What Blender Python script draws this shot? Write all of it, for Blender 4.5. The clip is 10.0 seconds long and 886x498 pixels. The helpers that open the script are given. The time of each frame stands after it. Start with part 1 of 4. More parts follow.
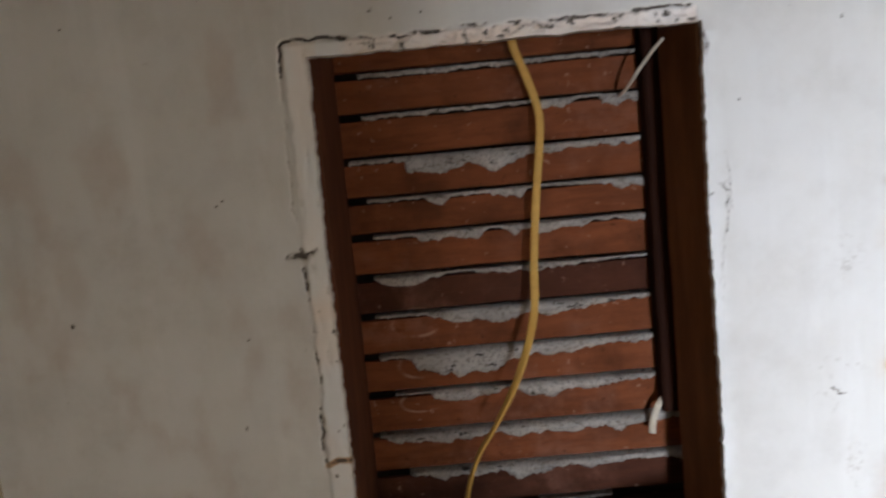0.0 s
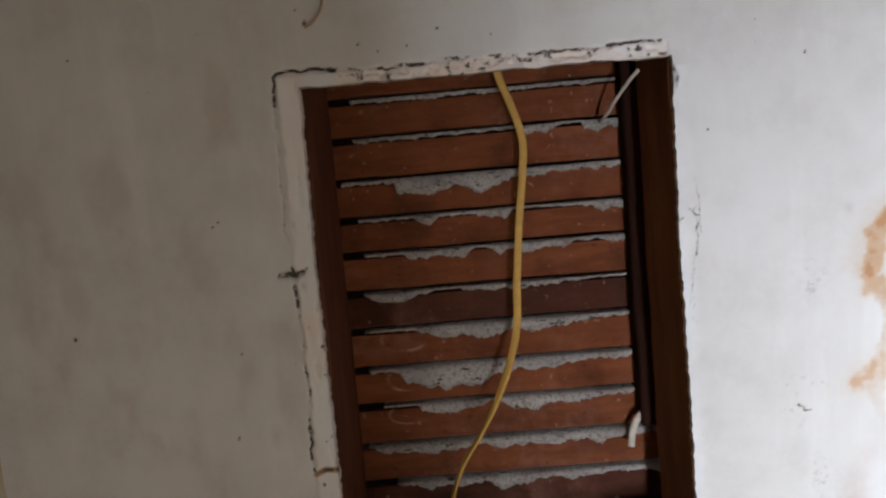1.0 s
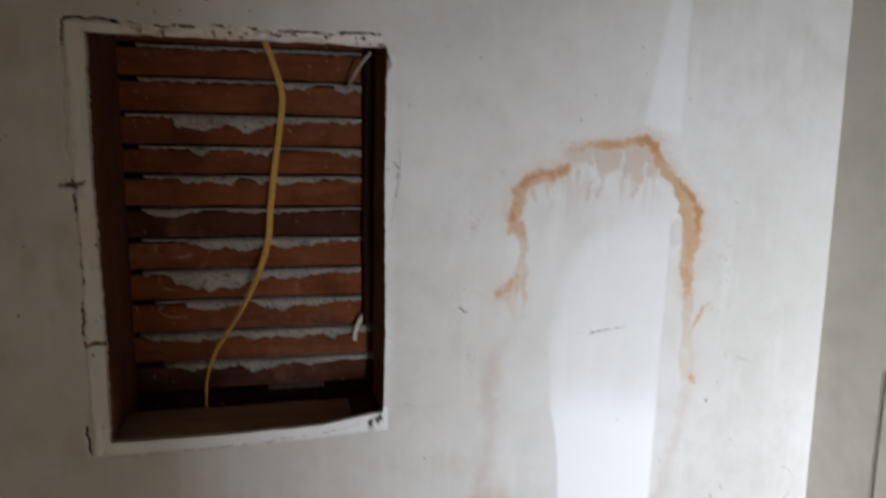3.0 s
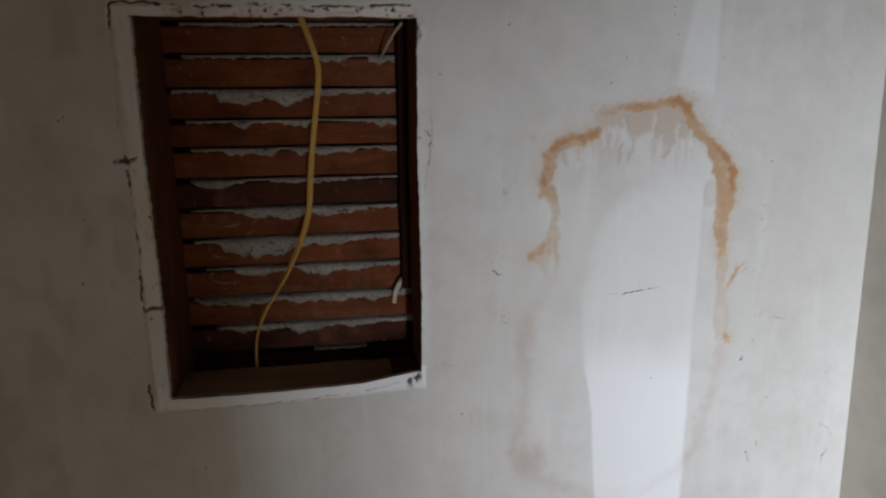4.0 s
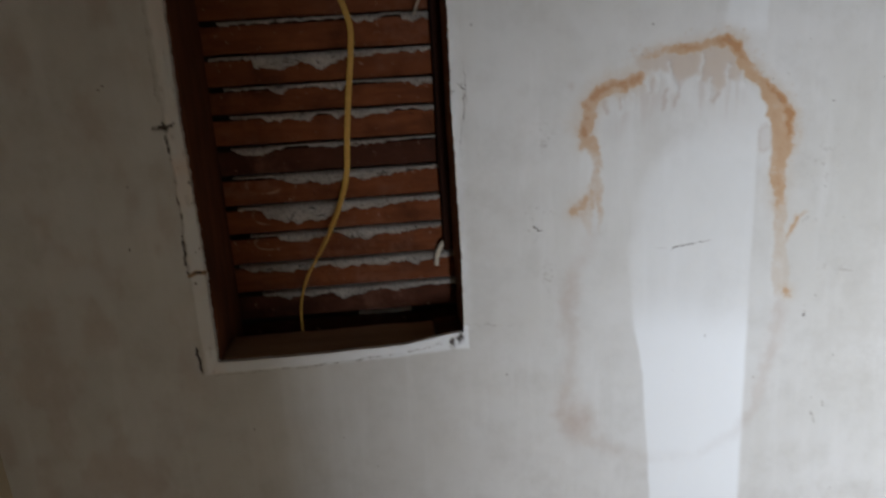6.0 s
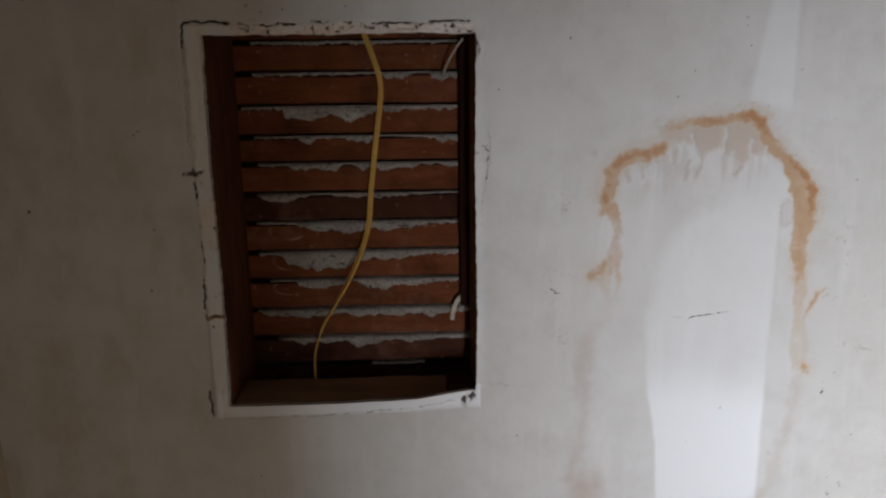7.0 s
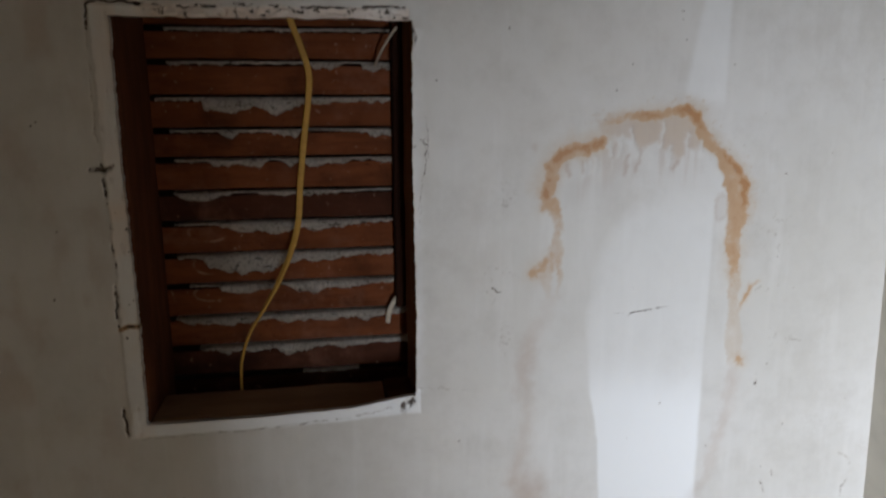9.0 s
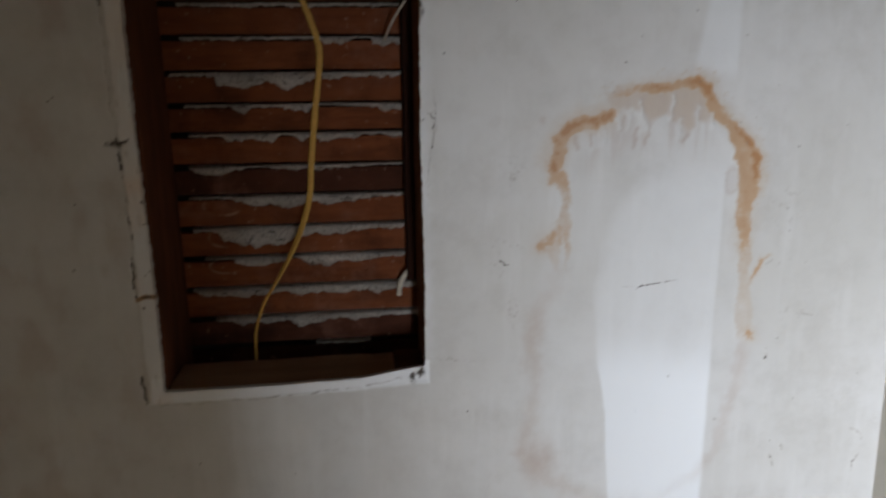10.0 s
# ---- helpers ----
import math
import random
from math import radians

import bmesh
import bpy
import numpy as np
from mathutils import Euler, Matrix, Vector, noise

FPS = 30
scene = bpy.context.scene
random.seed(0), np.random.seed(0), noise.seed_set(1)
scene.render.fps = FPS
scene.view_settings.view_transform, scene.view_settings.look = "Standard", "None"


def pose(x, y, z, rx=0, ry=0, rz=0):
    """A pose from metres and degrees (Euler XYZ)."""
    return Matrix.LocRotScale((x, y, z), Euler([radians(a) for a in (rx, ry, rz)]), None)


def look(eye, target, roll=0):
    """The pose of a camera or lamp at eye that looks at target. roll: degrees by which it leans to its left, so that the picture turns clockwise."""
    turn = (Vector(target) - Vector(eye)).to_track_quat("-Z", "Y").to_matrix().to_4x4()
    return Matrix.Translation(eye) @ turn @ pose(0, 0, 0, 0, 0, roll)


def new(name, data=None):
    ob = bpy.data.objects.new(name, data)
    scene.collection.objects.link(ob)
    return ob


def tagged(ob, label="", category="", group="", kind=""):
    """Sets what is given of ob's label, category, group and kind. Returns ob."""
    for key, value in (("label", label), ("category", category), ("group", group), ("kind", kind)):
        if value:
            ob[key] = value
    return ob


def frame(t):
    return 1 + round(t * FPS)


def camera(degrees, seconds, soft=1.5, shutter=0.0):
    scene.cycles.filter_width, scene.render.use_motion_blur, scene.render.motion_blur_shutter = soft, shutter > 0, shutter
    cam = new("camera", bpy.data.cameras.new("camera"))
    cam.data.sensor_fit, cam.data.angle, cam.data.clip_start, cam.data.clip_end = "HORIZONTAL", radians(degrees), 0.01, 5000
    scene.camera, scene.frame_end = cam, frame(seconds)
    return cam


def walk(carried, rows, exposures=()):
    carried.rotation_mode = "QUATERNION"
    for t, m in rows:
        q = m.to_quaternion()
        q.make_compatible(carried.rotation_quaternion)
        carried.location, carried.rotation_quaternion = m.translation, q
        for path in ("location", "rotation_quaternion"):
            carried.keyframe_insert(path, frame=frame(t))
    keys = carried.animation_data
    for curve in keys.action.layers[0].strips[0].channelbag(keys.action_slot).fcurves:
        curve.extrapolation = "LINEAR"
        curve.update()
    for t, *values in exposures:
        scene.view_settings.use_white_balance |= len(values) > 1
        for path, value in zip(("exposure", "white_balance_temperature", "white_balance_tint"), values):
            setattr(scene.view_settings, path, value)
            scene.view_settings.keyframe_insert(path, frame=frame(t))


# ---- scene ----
cam = camera(66.1, 10.0, soft=2.2, shutter=0.5)
PATH = [
    (0, (0.111, -0.65, 1.423), (0.08, 1.339, 1.219), -7.3),
    (0.2, (0.128, -0.663, 1.428), (0.119, 1.329, 1.248), -7.3),
    (0.5, (0.129, -0.681, 1.435), (0.139, 1.315, 1.306), -7.0),
    (1, (0.135, -0.684, 1.434), (0.091, 1.308, 1.261), -6.9),
    (1.2, (0.142, -0.695, 1.424), (0.061, 1.303, 1.355), -7.2),
    (1.5, (0.152, -0.722, 1.441), (0.193, 1.276, 1.359), -4.6),
    (1.8, (0.162, -0.764, 1.443), (0.135, 1.235, 1.373), -3.8),
    (2, (0.166, -0.804, 1.451), (0.15, 1.195, 1.384), -3.4),
    (2.2, (0.189, -0.849, 1.468), (0.29, 1.146, 1.369), -2.7),
    (2.5, (0.19, -0.88, 1.457), (0.33, 1.103, 1.242), -2.3),
    (2.7, (0.201, -0.902, 1.456), (0.534, 1.051, 1.183), -0.8),
    (3, (0.227, -0.93, 1.442), (0.662, 0.986, 1.069), -0.6),
    (3.2, (0.24, -0.935, 1.453), (0.671, 0.966, 1.007), -1.4),
    (4.5, (0.244, -0.977, 1.451), (0.483, 0.951, 0.973), -2.4),
    (5, (0.236, -0.978, 1.45), (0.601, 0.939, 1.01), -0.0),
    (5.2, (0.247, -0.98, 1.451), (0.582, 0.936, 0.986), -0.9),
    (5.5, (0.247, -0.979, 1.438), (0.521, 0.932, 0.918), -2.4),
    (5.8, (0.276, -0.964, 1.424), (0.394, 0.958, 0.883), -5.7),
    (6, (0.279, -0.958, 1.413), (0.375, 0.971, 0.893), -5.6),
    (6.2, (0.276, -0.965, 1.427), (0.268, 0.984, 0.978), -6.9),
    (7.3, (0.28, -0.948, 1.443), (0.357, 1.008, 1.033), -2.1),
    (7.5, (0.26, -0.934, 1.438), (0.322, 1.017, 1.001), -2.5),
    (8, (0.244, -0.931, 1.429), (0.504, 1.007, 1.009), -2.1),
    (8.5, (0.246, -0.928, 1.429), (0.552, 0.994, 0.967), -2.2),
    (9, (0.256, -0.912, 1.429), (0.548, 1.023, 1.016), -2.3),
    (9.2, (0.253, -0.919, 1.424), (0.57, 1.025, 1.076), -3.0),
    (9.5, (0.278, -0.923, 1.43), (0.625, 1.011, 1.057), -3.0),
    (10, (0.277, -0.927, 1.422), (0.493, 1.005, 0.952), -2.7),
]
EXPOSURES = ((0.0, 1.47, 5950, 11.5), (1.2, 1.26, 6060, 13.5), (2.2, 0.98, 6450, 16), (3.2, 0.28, 6250, 11), (4.5, -0.08, 6300, 11), (6.0, 0.02, 6250, 10.5), (7.3, 0.07, 6400, 14), (8.0, 0.22, 6300, 13), (8.5, 0.27, 6250, 10.5), (9.2, 0.02, 6300, 11), (10.0, 0.02, 6250, 11))
LAMP_WATTS = 128.0
LEVEL = Matrix.Translation((0, 0, 1.55)) @ Matrix.Rotation(radians(-2.0), 4, "Y") @ Matrix.Translation((0, 0, -1.55))
walk(cam, [(t, LEVEL @ look(eye, target, roll)) for t, eye, target, roll in PATH],
     exposures=EXPOSURES)

# ---- world and light ----
world = bpy.data.worlds.new("world")
scene.world = world
world.use_nodes = True
wn = world.node_tree
sky = wn.nodes.new("ShaderNodeTexSky")
sky.sky_type, sky.sun_disc = "NISHITA", False
sky.sun_elevation, sky.sun_rotation = radians(35), radians(40)
wn.links.new(sky.outputs[0], wn.nodes["Background"].inputs[0])
wn.nodes["Background"].inputs[1].default_value = 0.1

# assumed unseen window, sized with the cross wall to set the light's falloff
WIN_Y = -3.2
lamp = bpy.data.lights.new("window_daylight", "AREA")
lamp.shape, lamp.size, lamp.size_y = "RECTANGLE", 0.36, 0.42
lamp.energy, lamp.color = LAMP_WATTS, (0.885, 0.935, 1.0)
lamp_ob = new("window_daylight", lamp)
lamp_ob.matrix_world = look((0.385, WIN_Y - 0.03, 1.08), (0.385, 0, 1.08))


# ---- materials ----
def material(name):
    m = bpy.data.materials.new(name)
    m.use_nodes = True
    return m, m.node_tree.nodes, m.node_tree.links, m.node_tree.nodes["Principled BSDF"]


def noise_node(nodes, links, scale, detail=4.0, rough=0.55, coord="Object", stretch=None):
    tc = nodes.new("ShaderNodeTexCoord")
    n = nodes.new("ShaderNodeTexNoise")
    n.inputs["Scale"].default_value, n.inputs["Detail"].default_value = scale, detail
    n.inputs["Roughness"].default_value = rough
    if stretch:
        mp = nodes.new("ShaderNodeMapping")
        mp.inputs["Scale"].default_value = stretch
        links.new(tc.outputs[coord], mp.inputs[0])
        links.new(mp.outputs[0], n.inputs["Vector"])
    else:
        links.new(tc.outputs[coord], n.inputs["Vector"])
    return n.outputs["Fac"]


def ramp(nodes, links, fac, lo, hi, a=0.0, b=1.0):
    r = nodes.new("ShaderNodeMapRange")
    r.interpolation_type = "SMOOTHSTEP"
    for i, v in ((1, lo), (2, hi), (3, a), (4, b)):
        r.inputs[i].default_value = v
    links.new(fac, r.inputs[0])
    return r.outputs[0]


def mixc(nodes, links, fac, a, b, mode="MIX"):
    m = nodes.new("ShaderNodeMix")
    m.data_type, m.blend_type = "RGBA", mode
    for sock, v in ((m.inputs[0], fac), (m.inputs[6], a), (m.inputs[7], b)):
        if isinstance(v, (int, float)):
            sock.default_value = v
        elif isinstance(v, tuple):
            sock.default_value = (*v, 1)
        else:
            links.new(v, sock)
    return m.outputs[2]


def maths(nodes, links, op, a, b):
    m = nodes.new("ShaderNodeMath")
    m.operation = op
    for sock, v in zip(m.inputs, (a, b)):
        if isinstance(v, (int, float)):
            sock.default_value = v
        else:
            links.new(v, sock)
    return m.outputs[0]


def bump(nodes, links, bsdf, height, strength, dist):
    b = nodes.new("ShaderNodeBump")
    b.inputs["Strength"].default_value, b.inputs["Distance"].default_value = strength, dist
    links.new(height, b.inputs["Height"])
    links.new(b.outputs[0], bsdf.inputs["Normal"])


def plain(name, a, b, scale, rough=0.6, metal=0.0, strength=0.3, dist=0.001, stretch=None, gloss=0.3):
    """Two-tone mottled material with fine relief."""
    m, n, l, p = material(name)
    big = noise_node(n, l, scale, 5, 0.6, stretch=stretch)
    fine = noise_node(n, l, scale * 9, 3, 0.6, stretch=stretch)
    col = mixc(n, l, ramp(n, l, big, 0.3, 0.7), a, b)
    col = mixc(n, l, ramp(n, l, fine, 0.35, 0.75, 0.0, 0.35), col, tuple(0.6 * c for c in a))
    l.new(col, p.inputs["Base Color"])
    p.inputs["Roughness"].default_value, p.inputs["Metallic"].default_value = rough, metal
    p.inputs["Specular IOR Level"].default_value = gloss
    bump(n, l, p, fine, strength, dist)
    return m


def attribute(nodes, name):
    a = nodes.new("ShaderNodeAttribute")
    a.attribute_name = name
    return a.outputs["Fac"]


def wall_material():
    m, n, l, p = material("old_wall_paint")
    blot = noise_node(n, l, 2.2, 5, 0.6)
    mott = noise_node(n, l, 14, 5, 0.65)
    grain = noise_node(n, l, 120, 4, 0.6)
    streak = noise_node(n, l, 6, 4, 0.6, stretch=(4, 4, 0.5))
    col = mixc(n, l, ramp(n, l, blot, 0.3, 0.7), (0.61, 0.60, 0.58), (0.54, 0.525, 0.49))
    col = mixc(n, l, ramp(n, l, mott, 0.42, 0.72, 0.0, 0.42), col, (0.45, 0.43, 0.395))
    col = mixc(n, l, ramp(n, l, streak, 0.48, 0.72, 0.0, 0.4), col, (0.66, 0.65, 0.63))
    cloud = noise_node(n, l, 5.5, 6, 0.7)
    col = mixc(n, l, ramp(n, l, cloud, 0.5, 0.72, 0.0, 0.4), col, (0.43, 0.405, 0.365))
    # whiter areas and bare filler
    whiter = attribute(n, "whiter")
    col = mixc(n, l, whiter, col, (0.785, 0.80, 0.81))
    peach = attribute(n, "peach")
    col = mixc(n, l, maths(n, l, "MULTIPLY", peach, ramp(n, l, mott, 0.3, 0.6, 0.35, 1.0)), col, (0.72, 0.55, 0.42))
    # greyish-brown water marks, mottling on the left and painted shade of sag flanks
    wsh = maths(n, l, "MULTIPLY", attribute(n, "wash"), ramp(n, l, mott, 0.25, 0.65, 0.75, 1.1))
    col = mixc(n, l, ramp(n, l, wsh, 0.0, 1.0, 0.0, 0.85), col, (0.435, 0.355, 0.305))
    # brown water stain, paler where thin, ragged at the rim
    stain = attribute(n, "stain")
    rag = noise_node(n, l, 55, 6, 0.7)
    s = maths(n, l, "MULTIPLY", stain, ramp(n, l, rag, 0.25, 0.7, 0.72, 1.2))
    col = mixc(n, l, ramp(n, l, s, 0.03, 0.34, 0.0, 0.72), col, (0.51, 0.425, 0.335))
    col = mixc(n, l, ramp(n, l, s, 0.26, 0.58, 0.0, 0.85), col, (0.455, 0.28, 0.145))
    col = mixc(n, l, ramp(n, l, s, 0.56, 1.0, 0.0, 0.85), col, (0.375, 0.175, 0.06))
    # dirt packed in cracks and specks
    dirt = attribute(n, "dirt")
    grit = noise_node(n, l, 210, 4, 0.7)
    d = maths(n, l, "MULTIPLY", dirt, ramp(n, l, grit, 0.3, 0.62, 0.35, 1.5))
    col = mixc(n, l, ramp(n, l, d, 0.06, 0.5, 0.0, 0.35), col, (0.22, 0.17, 0.13))
    col = mixc(n, l, ramp(n, l, d, 0.4, 0.75), col, (0.05, 0.036, 0.026))
    speck = noise_node(n, l, 75, 2, 0.5)
    col = mixc(n, l, ramp(n, l, speck, 0.75, 0.78, 0.0, 0.5), col, (0.16, 0.12, 0.09))
    l.new(col, p.inputs["Base Color"])
    p.inputs["Roughness"].default_value = 0.5
    h = maths(n, l, "ADD", maths(n, l, "MULTIPLY", grain, 0.25), mott)
    bump(n, l, p, h, 0.25, 0.0015)
    return m


def lath_material(name, light, dark):
    m, n, l, p = material(name)
    grain = noise_node(n, l, 7, 6, 0.65, stretch=(1.6, 6, 9))
    blot = noise_node(n, l, 11, 4, 0.6)
    dust = noise_node(n, l, 26, 5, 0.65)
    fine = noise_node(n, l, 160, 3, 0.6, stretch=(0.3, 1, 1))
    info = n.new("ShaderNodeObjectInfo")
    col = mixc(n, l, ramp(n, l, grain, 0.3, 0.72), light, dark)
    col = mixc(n, l, ramp(n, l, info.outputs["Random"], 0.0, 1.0, 0.0, 0.45), col, tuple(0.72 * c for c in light))
    col = mixc(n, l, ramp(n, l, blot, 0.46, 0.72, 0.0, 0.72), col, tuple(0.5 * c for c in dark))
    wide = noise_node(n, l, 4.5, 4, 0.6)
    pale = maths(n, l, "MULTIPLY", ramp(n, l, wide, 0.46, 0.68), ramp(n, l, dust, 0.38, 0.72))
    col = mixc(n, l, maths(n, l, "MULTIPLY", pale, 0.55), col, (0.30, 0.145, 0.095))
    spot = noise_node(n, l, 95, 3, 0.6)
    col = mixc(n, l, ramp(n, l, spot, 0.66, 0.72, 0.0, 0.4), col, (0.42, 0.27, 0.19))
    col = mixc(n, l, ramp(n, l, spot, 0.34, 0.29, 0.0, 0.5), col, tuple(0.45 * c for c in dark))
    # pale dried rings left by drips
    tc = n.new("ShaderNodeTexCoord")
    for cx, cz, rx, rz in ((0.066, 1.256, 0.031, 0.017), (0.066, 1.203, 0.028, 0.016), (0.062, 1.156, 0.026, 0.012)):
        mp = n.new("ShaderNodeMapping")
        mp.inputs["Location"].default_value = (-cx / rx, 0, -cz / rz)
        mp.inputs["Scale"].default_value = (1 / rx, 0, 1 / rz)
        l.new(tc.outputs["Object"], mp.inputs[0])
        ln = n.new("ShaderNodeVectorMath")
        ln.operation = "LENGTH"
        l.new(mp.outputs[0], ln.inputs[0])
        off = maths(n, l, "ABSOLUTE", maths(n, l, "SUBTRACT", ln.outputs["Value"], 1.0), 0.0)
        rim = maths(n, l, "MULTIPLY", ramp(n, l, off, 0.15, 0.02, 0.0, 0.5), ramp(n, l, dust, 0.46, 0.66))
        col = mixc(n, l, rim, col, (0.45, 0.30, 0.20))
    l.new(col, p.inputs["Base Color"])
    p.inputs["Roughness"].default_value = 0.85
    p.inputs["Specular IOR Level"].default_value = 0.14
    bump(n, l, p, maths(n, l, "ADD", grain, fine), 0.5, 0.0018)
    return m


def key_material():
    m, n, l, p = material("grey_plaster")
    a = noise_node(n, l, 230, 5, 0.75)
    b = noise_node(n, l, 620, 3, 0.6)
    c = noise_node(n, l, 14, 3, 0.6)
    col = mixc(n, l, ramp(n, l, c, 0.3, 0.7), (0.66, 0.60, 0.53), (0.50, 0.45, 0.39))
    col = mixc(n, l, ramp(n, l, a, 0.47, 0.62, 0.0, 0.75), col, (0.22, 0.17, 0.13))
    col = mixc(n, l, ramp(n, l, b, 0.58, 0.68, 0.0, 0.5), col, (0.12, 0.095, 0.075))
    pit = noise_node(n, l, 85, 3, 0.6, stretch=(0.6, 1, 1.6))
    col = mixc(n, l, ramp(n, l, pit, 0.63, 0.68, 0.0, 0.9), col, (0.045, 0.032, 0.024))
    l.new(col, p.inputs["Base Color"])
    p.inputs["Roughness"].default_value = 0.95
    bump(n, l, p, maths(n, l, "ADD", a, b), 1.0, 0.004)
    return m


WALL = wall_material()
LATH = lath_material("red_brown_lath", (0.205, 0.062, 0.022), (0.120, 0.036, 0.013))
# stained lath's own tone; on the two bottom laths it is painted shade
LATH_DARK = lath_material("dark_stained_and_shaded_lath", (0.085, 0.028, 0.014), (0.05, 0.017, 0.009))
KEY = key_material()
STUD = plain("dark_stud_timber", (0.115, 0.040, 0.018), (0.062, 0.022, 0.0105), 7, 0.85, stretch=(5, 3, 0.7), gloss=0.08)
# stud timber lightened in colour to stand for bounce on the right stud
STUD_LIFTED = plain("lightened_stud_timber", (0.27, 0.125, 0.062), (0.16, 0.072, 0.036), 7, 0.85, stretch=(5, 3, 0.7), gloss=0.1)
# strip behind the stud: its shade is put into a near-black colour
STUD_SHADE = plain("shade_dark_batten", (0.032, 0.012, 0.007), (0.020, 0.008, 0.005), 7, 0.9, stretch=(5, 3, 0.7), gloss=0.05)
BLOCK = plain("dusty_block_timber", (0.36, 0.24, 0.155), (0.26, 0.165, 0.105), 6, 0.9, stretch=(0.8, 5, 5), gloss=0.1)
CABLE = plain("yellow_cable_sheath", (0.58, 0.34, 0.075), (0.49, 0.28, 0.06), 18, 0.55, strength=0.1, dist=0.0005, gloss=0.2)
CLOTH = plain("white_cloth_wire", (0.68, 0.60, 0.47), (0.50, 0.42, 0.32), 90, 0.8)
THIN_WIRE = plain("tan_wire_insulation", (0.42, 0.28, 0.165), (0.33, 0.21, 0.12), 60, 0.6)
# recess shade put into the colour, so open lath gaps look black
CAVITY = plain("shade_dark_cavity_back", (0.05, 0.035, 0.025), (0.03, 0.022, 0.016), 8, 0.95, gloss=0.03)
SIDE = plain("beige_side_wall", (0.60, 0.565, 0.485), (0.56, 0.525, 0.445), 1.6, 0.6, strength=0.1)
# side paint made darker and warmer to cut and tint the bounce light
DIM = plain("bounce_cut_tan_paint", (0.44, 0.362, 0.25), (0.38, 0.31, 0.21), 1.6, 0.6, strength=0.1)
# groove shadow of the panel joint, given as a grey-brown colour
JOINT = plain("shade_grey_joint", (0.16, 0.14, 0.115), (0.11, 0.095, 0.08), 40, 0.9)
CEIL = plain("ceiling_paint", (0.47, 0.41, 0.31), (0.42, 0.36, 0.27), 2, 0.8, strength=0.15)
FLOOR = plain("worn_wood_floor", (0.24, 0.135, 0.07), (0.17, 0.095, 0.05), 3, 0.55, stretch=(6, 0.6, 1))
FRAME = plain("white_window_paint", (0.72, 0.70, 0.66), (0.66, 0.63, 0.58), 6, 0.45)
BOXMETAL = plain("teal_grey_box_metal", (0.018, 0.036, 0.04), (0.012, 0.022, 0.026), 30, 0.55, 0.3)
FILLER = plain("crumbled_white_filler", (0.66, 0.63, 0.58), (0.52, 0.48, 0.43), 45, 0.9, strength=0.8, dist=0.002)
RUST = plain("torn_brown_paper", (0.24, 0.11, 0.055), (0.14, 0.065, 0.035), 120, 0.9, strength=0.6, dist=0.001)
TAN = plain("bare_tan_plaster", (0.58, 0.43, 0.31), (0.50, 0.36, 0.25), 50, 0.9, strength=0.5, dist=0.001)
STEEL = plain("grey_screw_steel", (0.30, 0.29, 0.28), (0.2, 0.19, 0.18), 80, 0.4, 0.9)
BLACKWIRE = plain("black_wire_rubber", (0.03, 0.028, 0.026), (0.02, 0.02, 0.02), 60, 0.5)


# ---- mesh helpers ----
def finish(name, me, mat, parent=None, label="", smooth=False):
    ob = new(name, me)
    me.materials.append(mat)
    if smooth:
        me.polygons.foreach_set("use_smooth", np.ones(len(me.polygons), bool))
    if parent:
        ob.parent = parent
    if label:
        ob["label"] = label
    return ob


def part(name, bm, mat, parent=None, label="", smooth=False):
    me = bpy.data.meshes.new(name)
    bmesh.ops.recalc_face_normals(bm, faces=bm.faces)
    bm.to_mesh(me)
    bm.free()
    return finish(name, me, mat, parent, label, smooth)


def box(x0, x1, y0, y1, z0, z1, bevel=0.0, shear=0.0):
    """A box; shear moves it in x as it goes down from z = 1.55."""
    bm = bmesh.new()
    bmesh.ops.create_cube(bm, size=1)
    for v in bm.verts:
        c = v.co
        z = z0 + (c.z + 0.5) * (z1 - z0)
        v.co = (x0 + (c.x + 0.5) * (x1 - x0) - shear * (z - 1.55), y0 + (c.y + 0.5) * (y1 - y0), z)
    if bevel:
        bmesh.ops.bevel(bm, geom=bm.edges[:], offset=bevel, segments=2, affect="EDGES")
    return bm


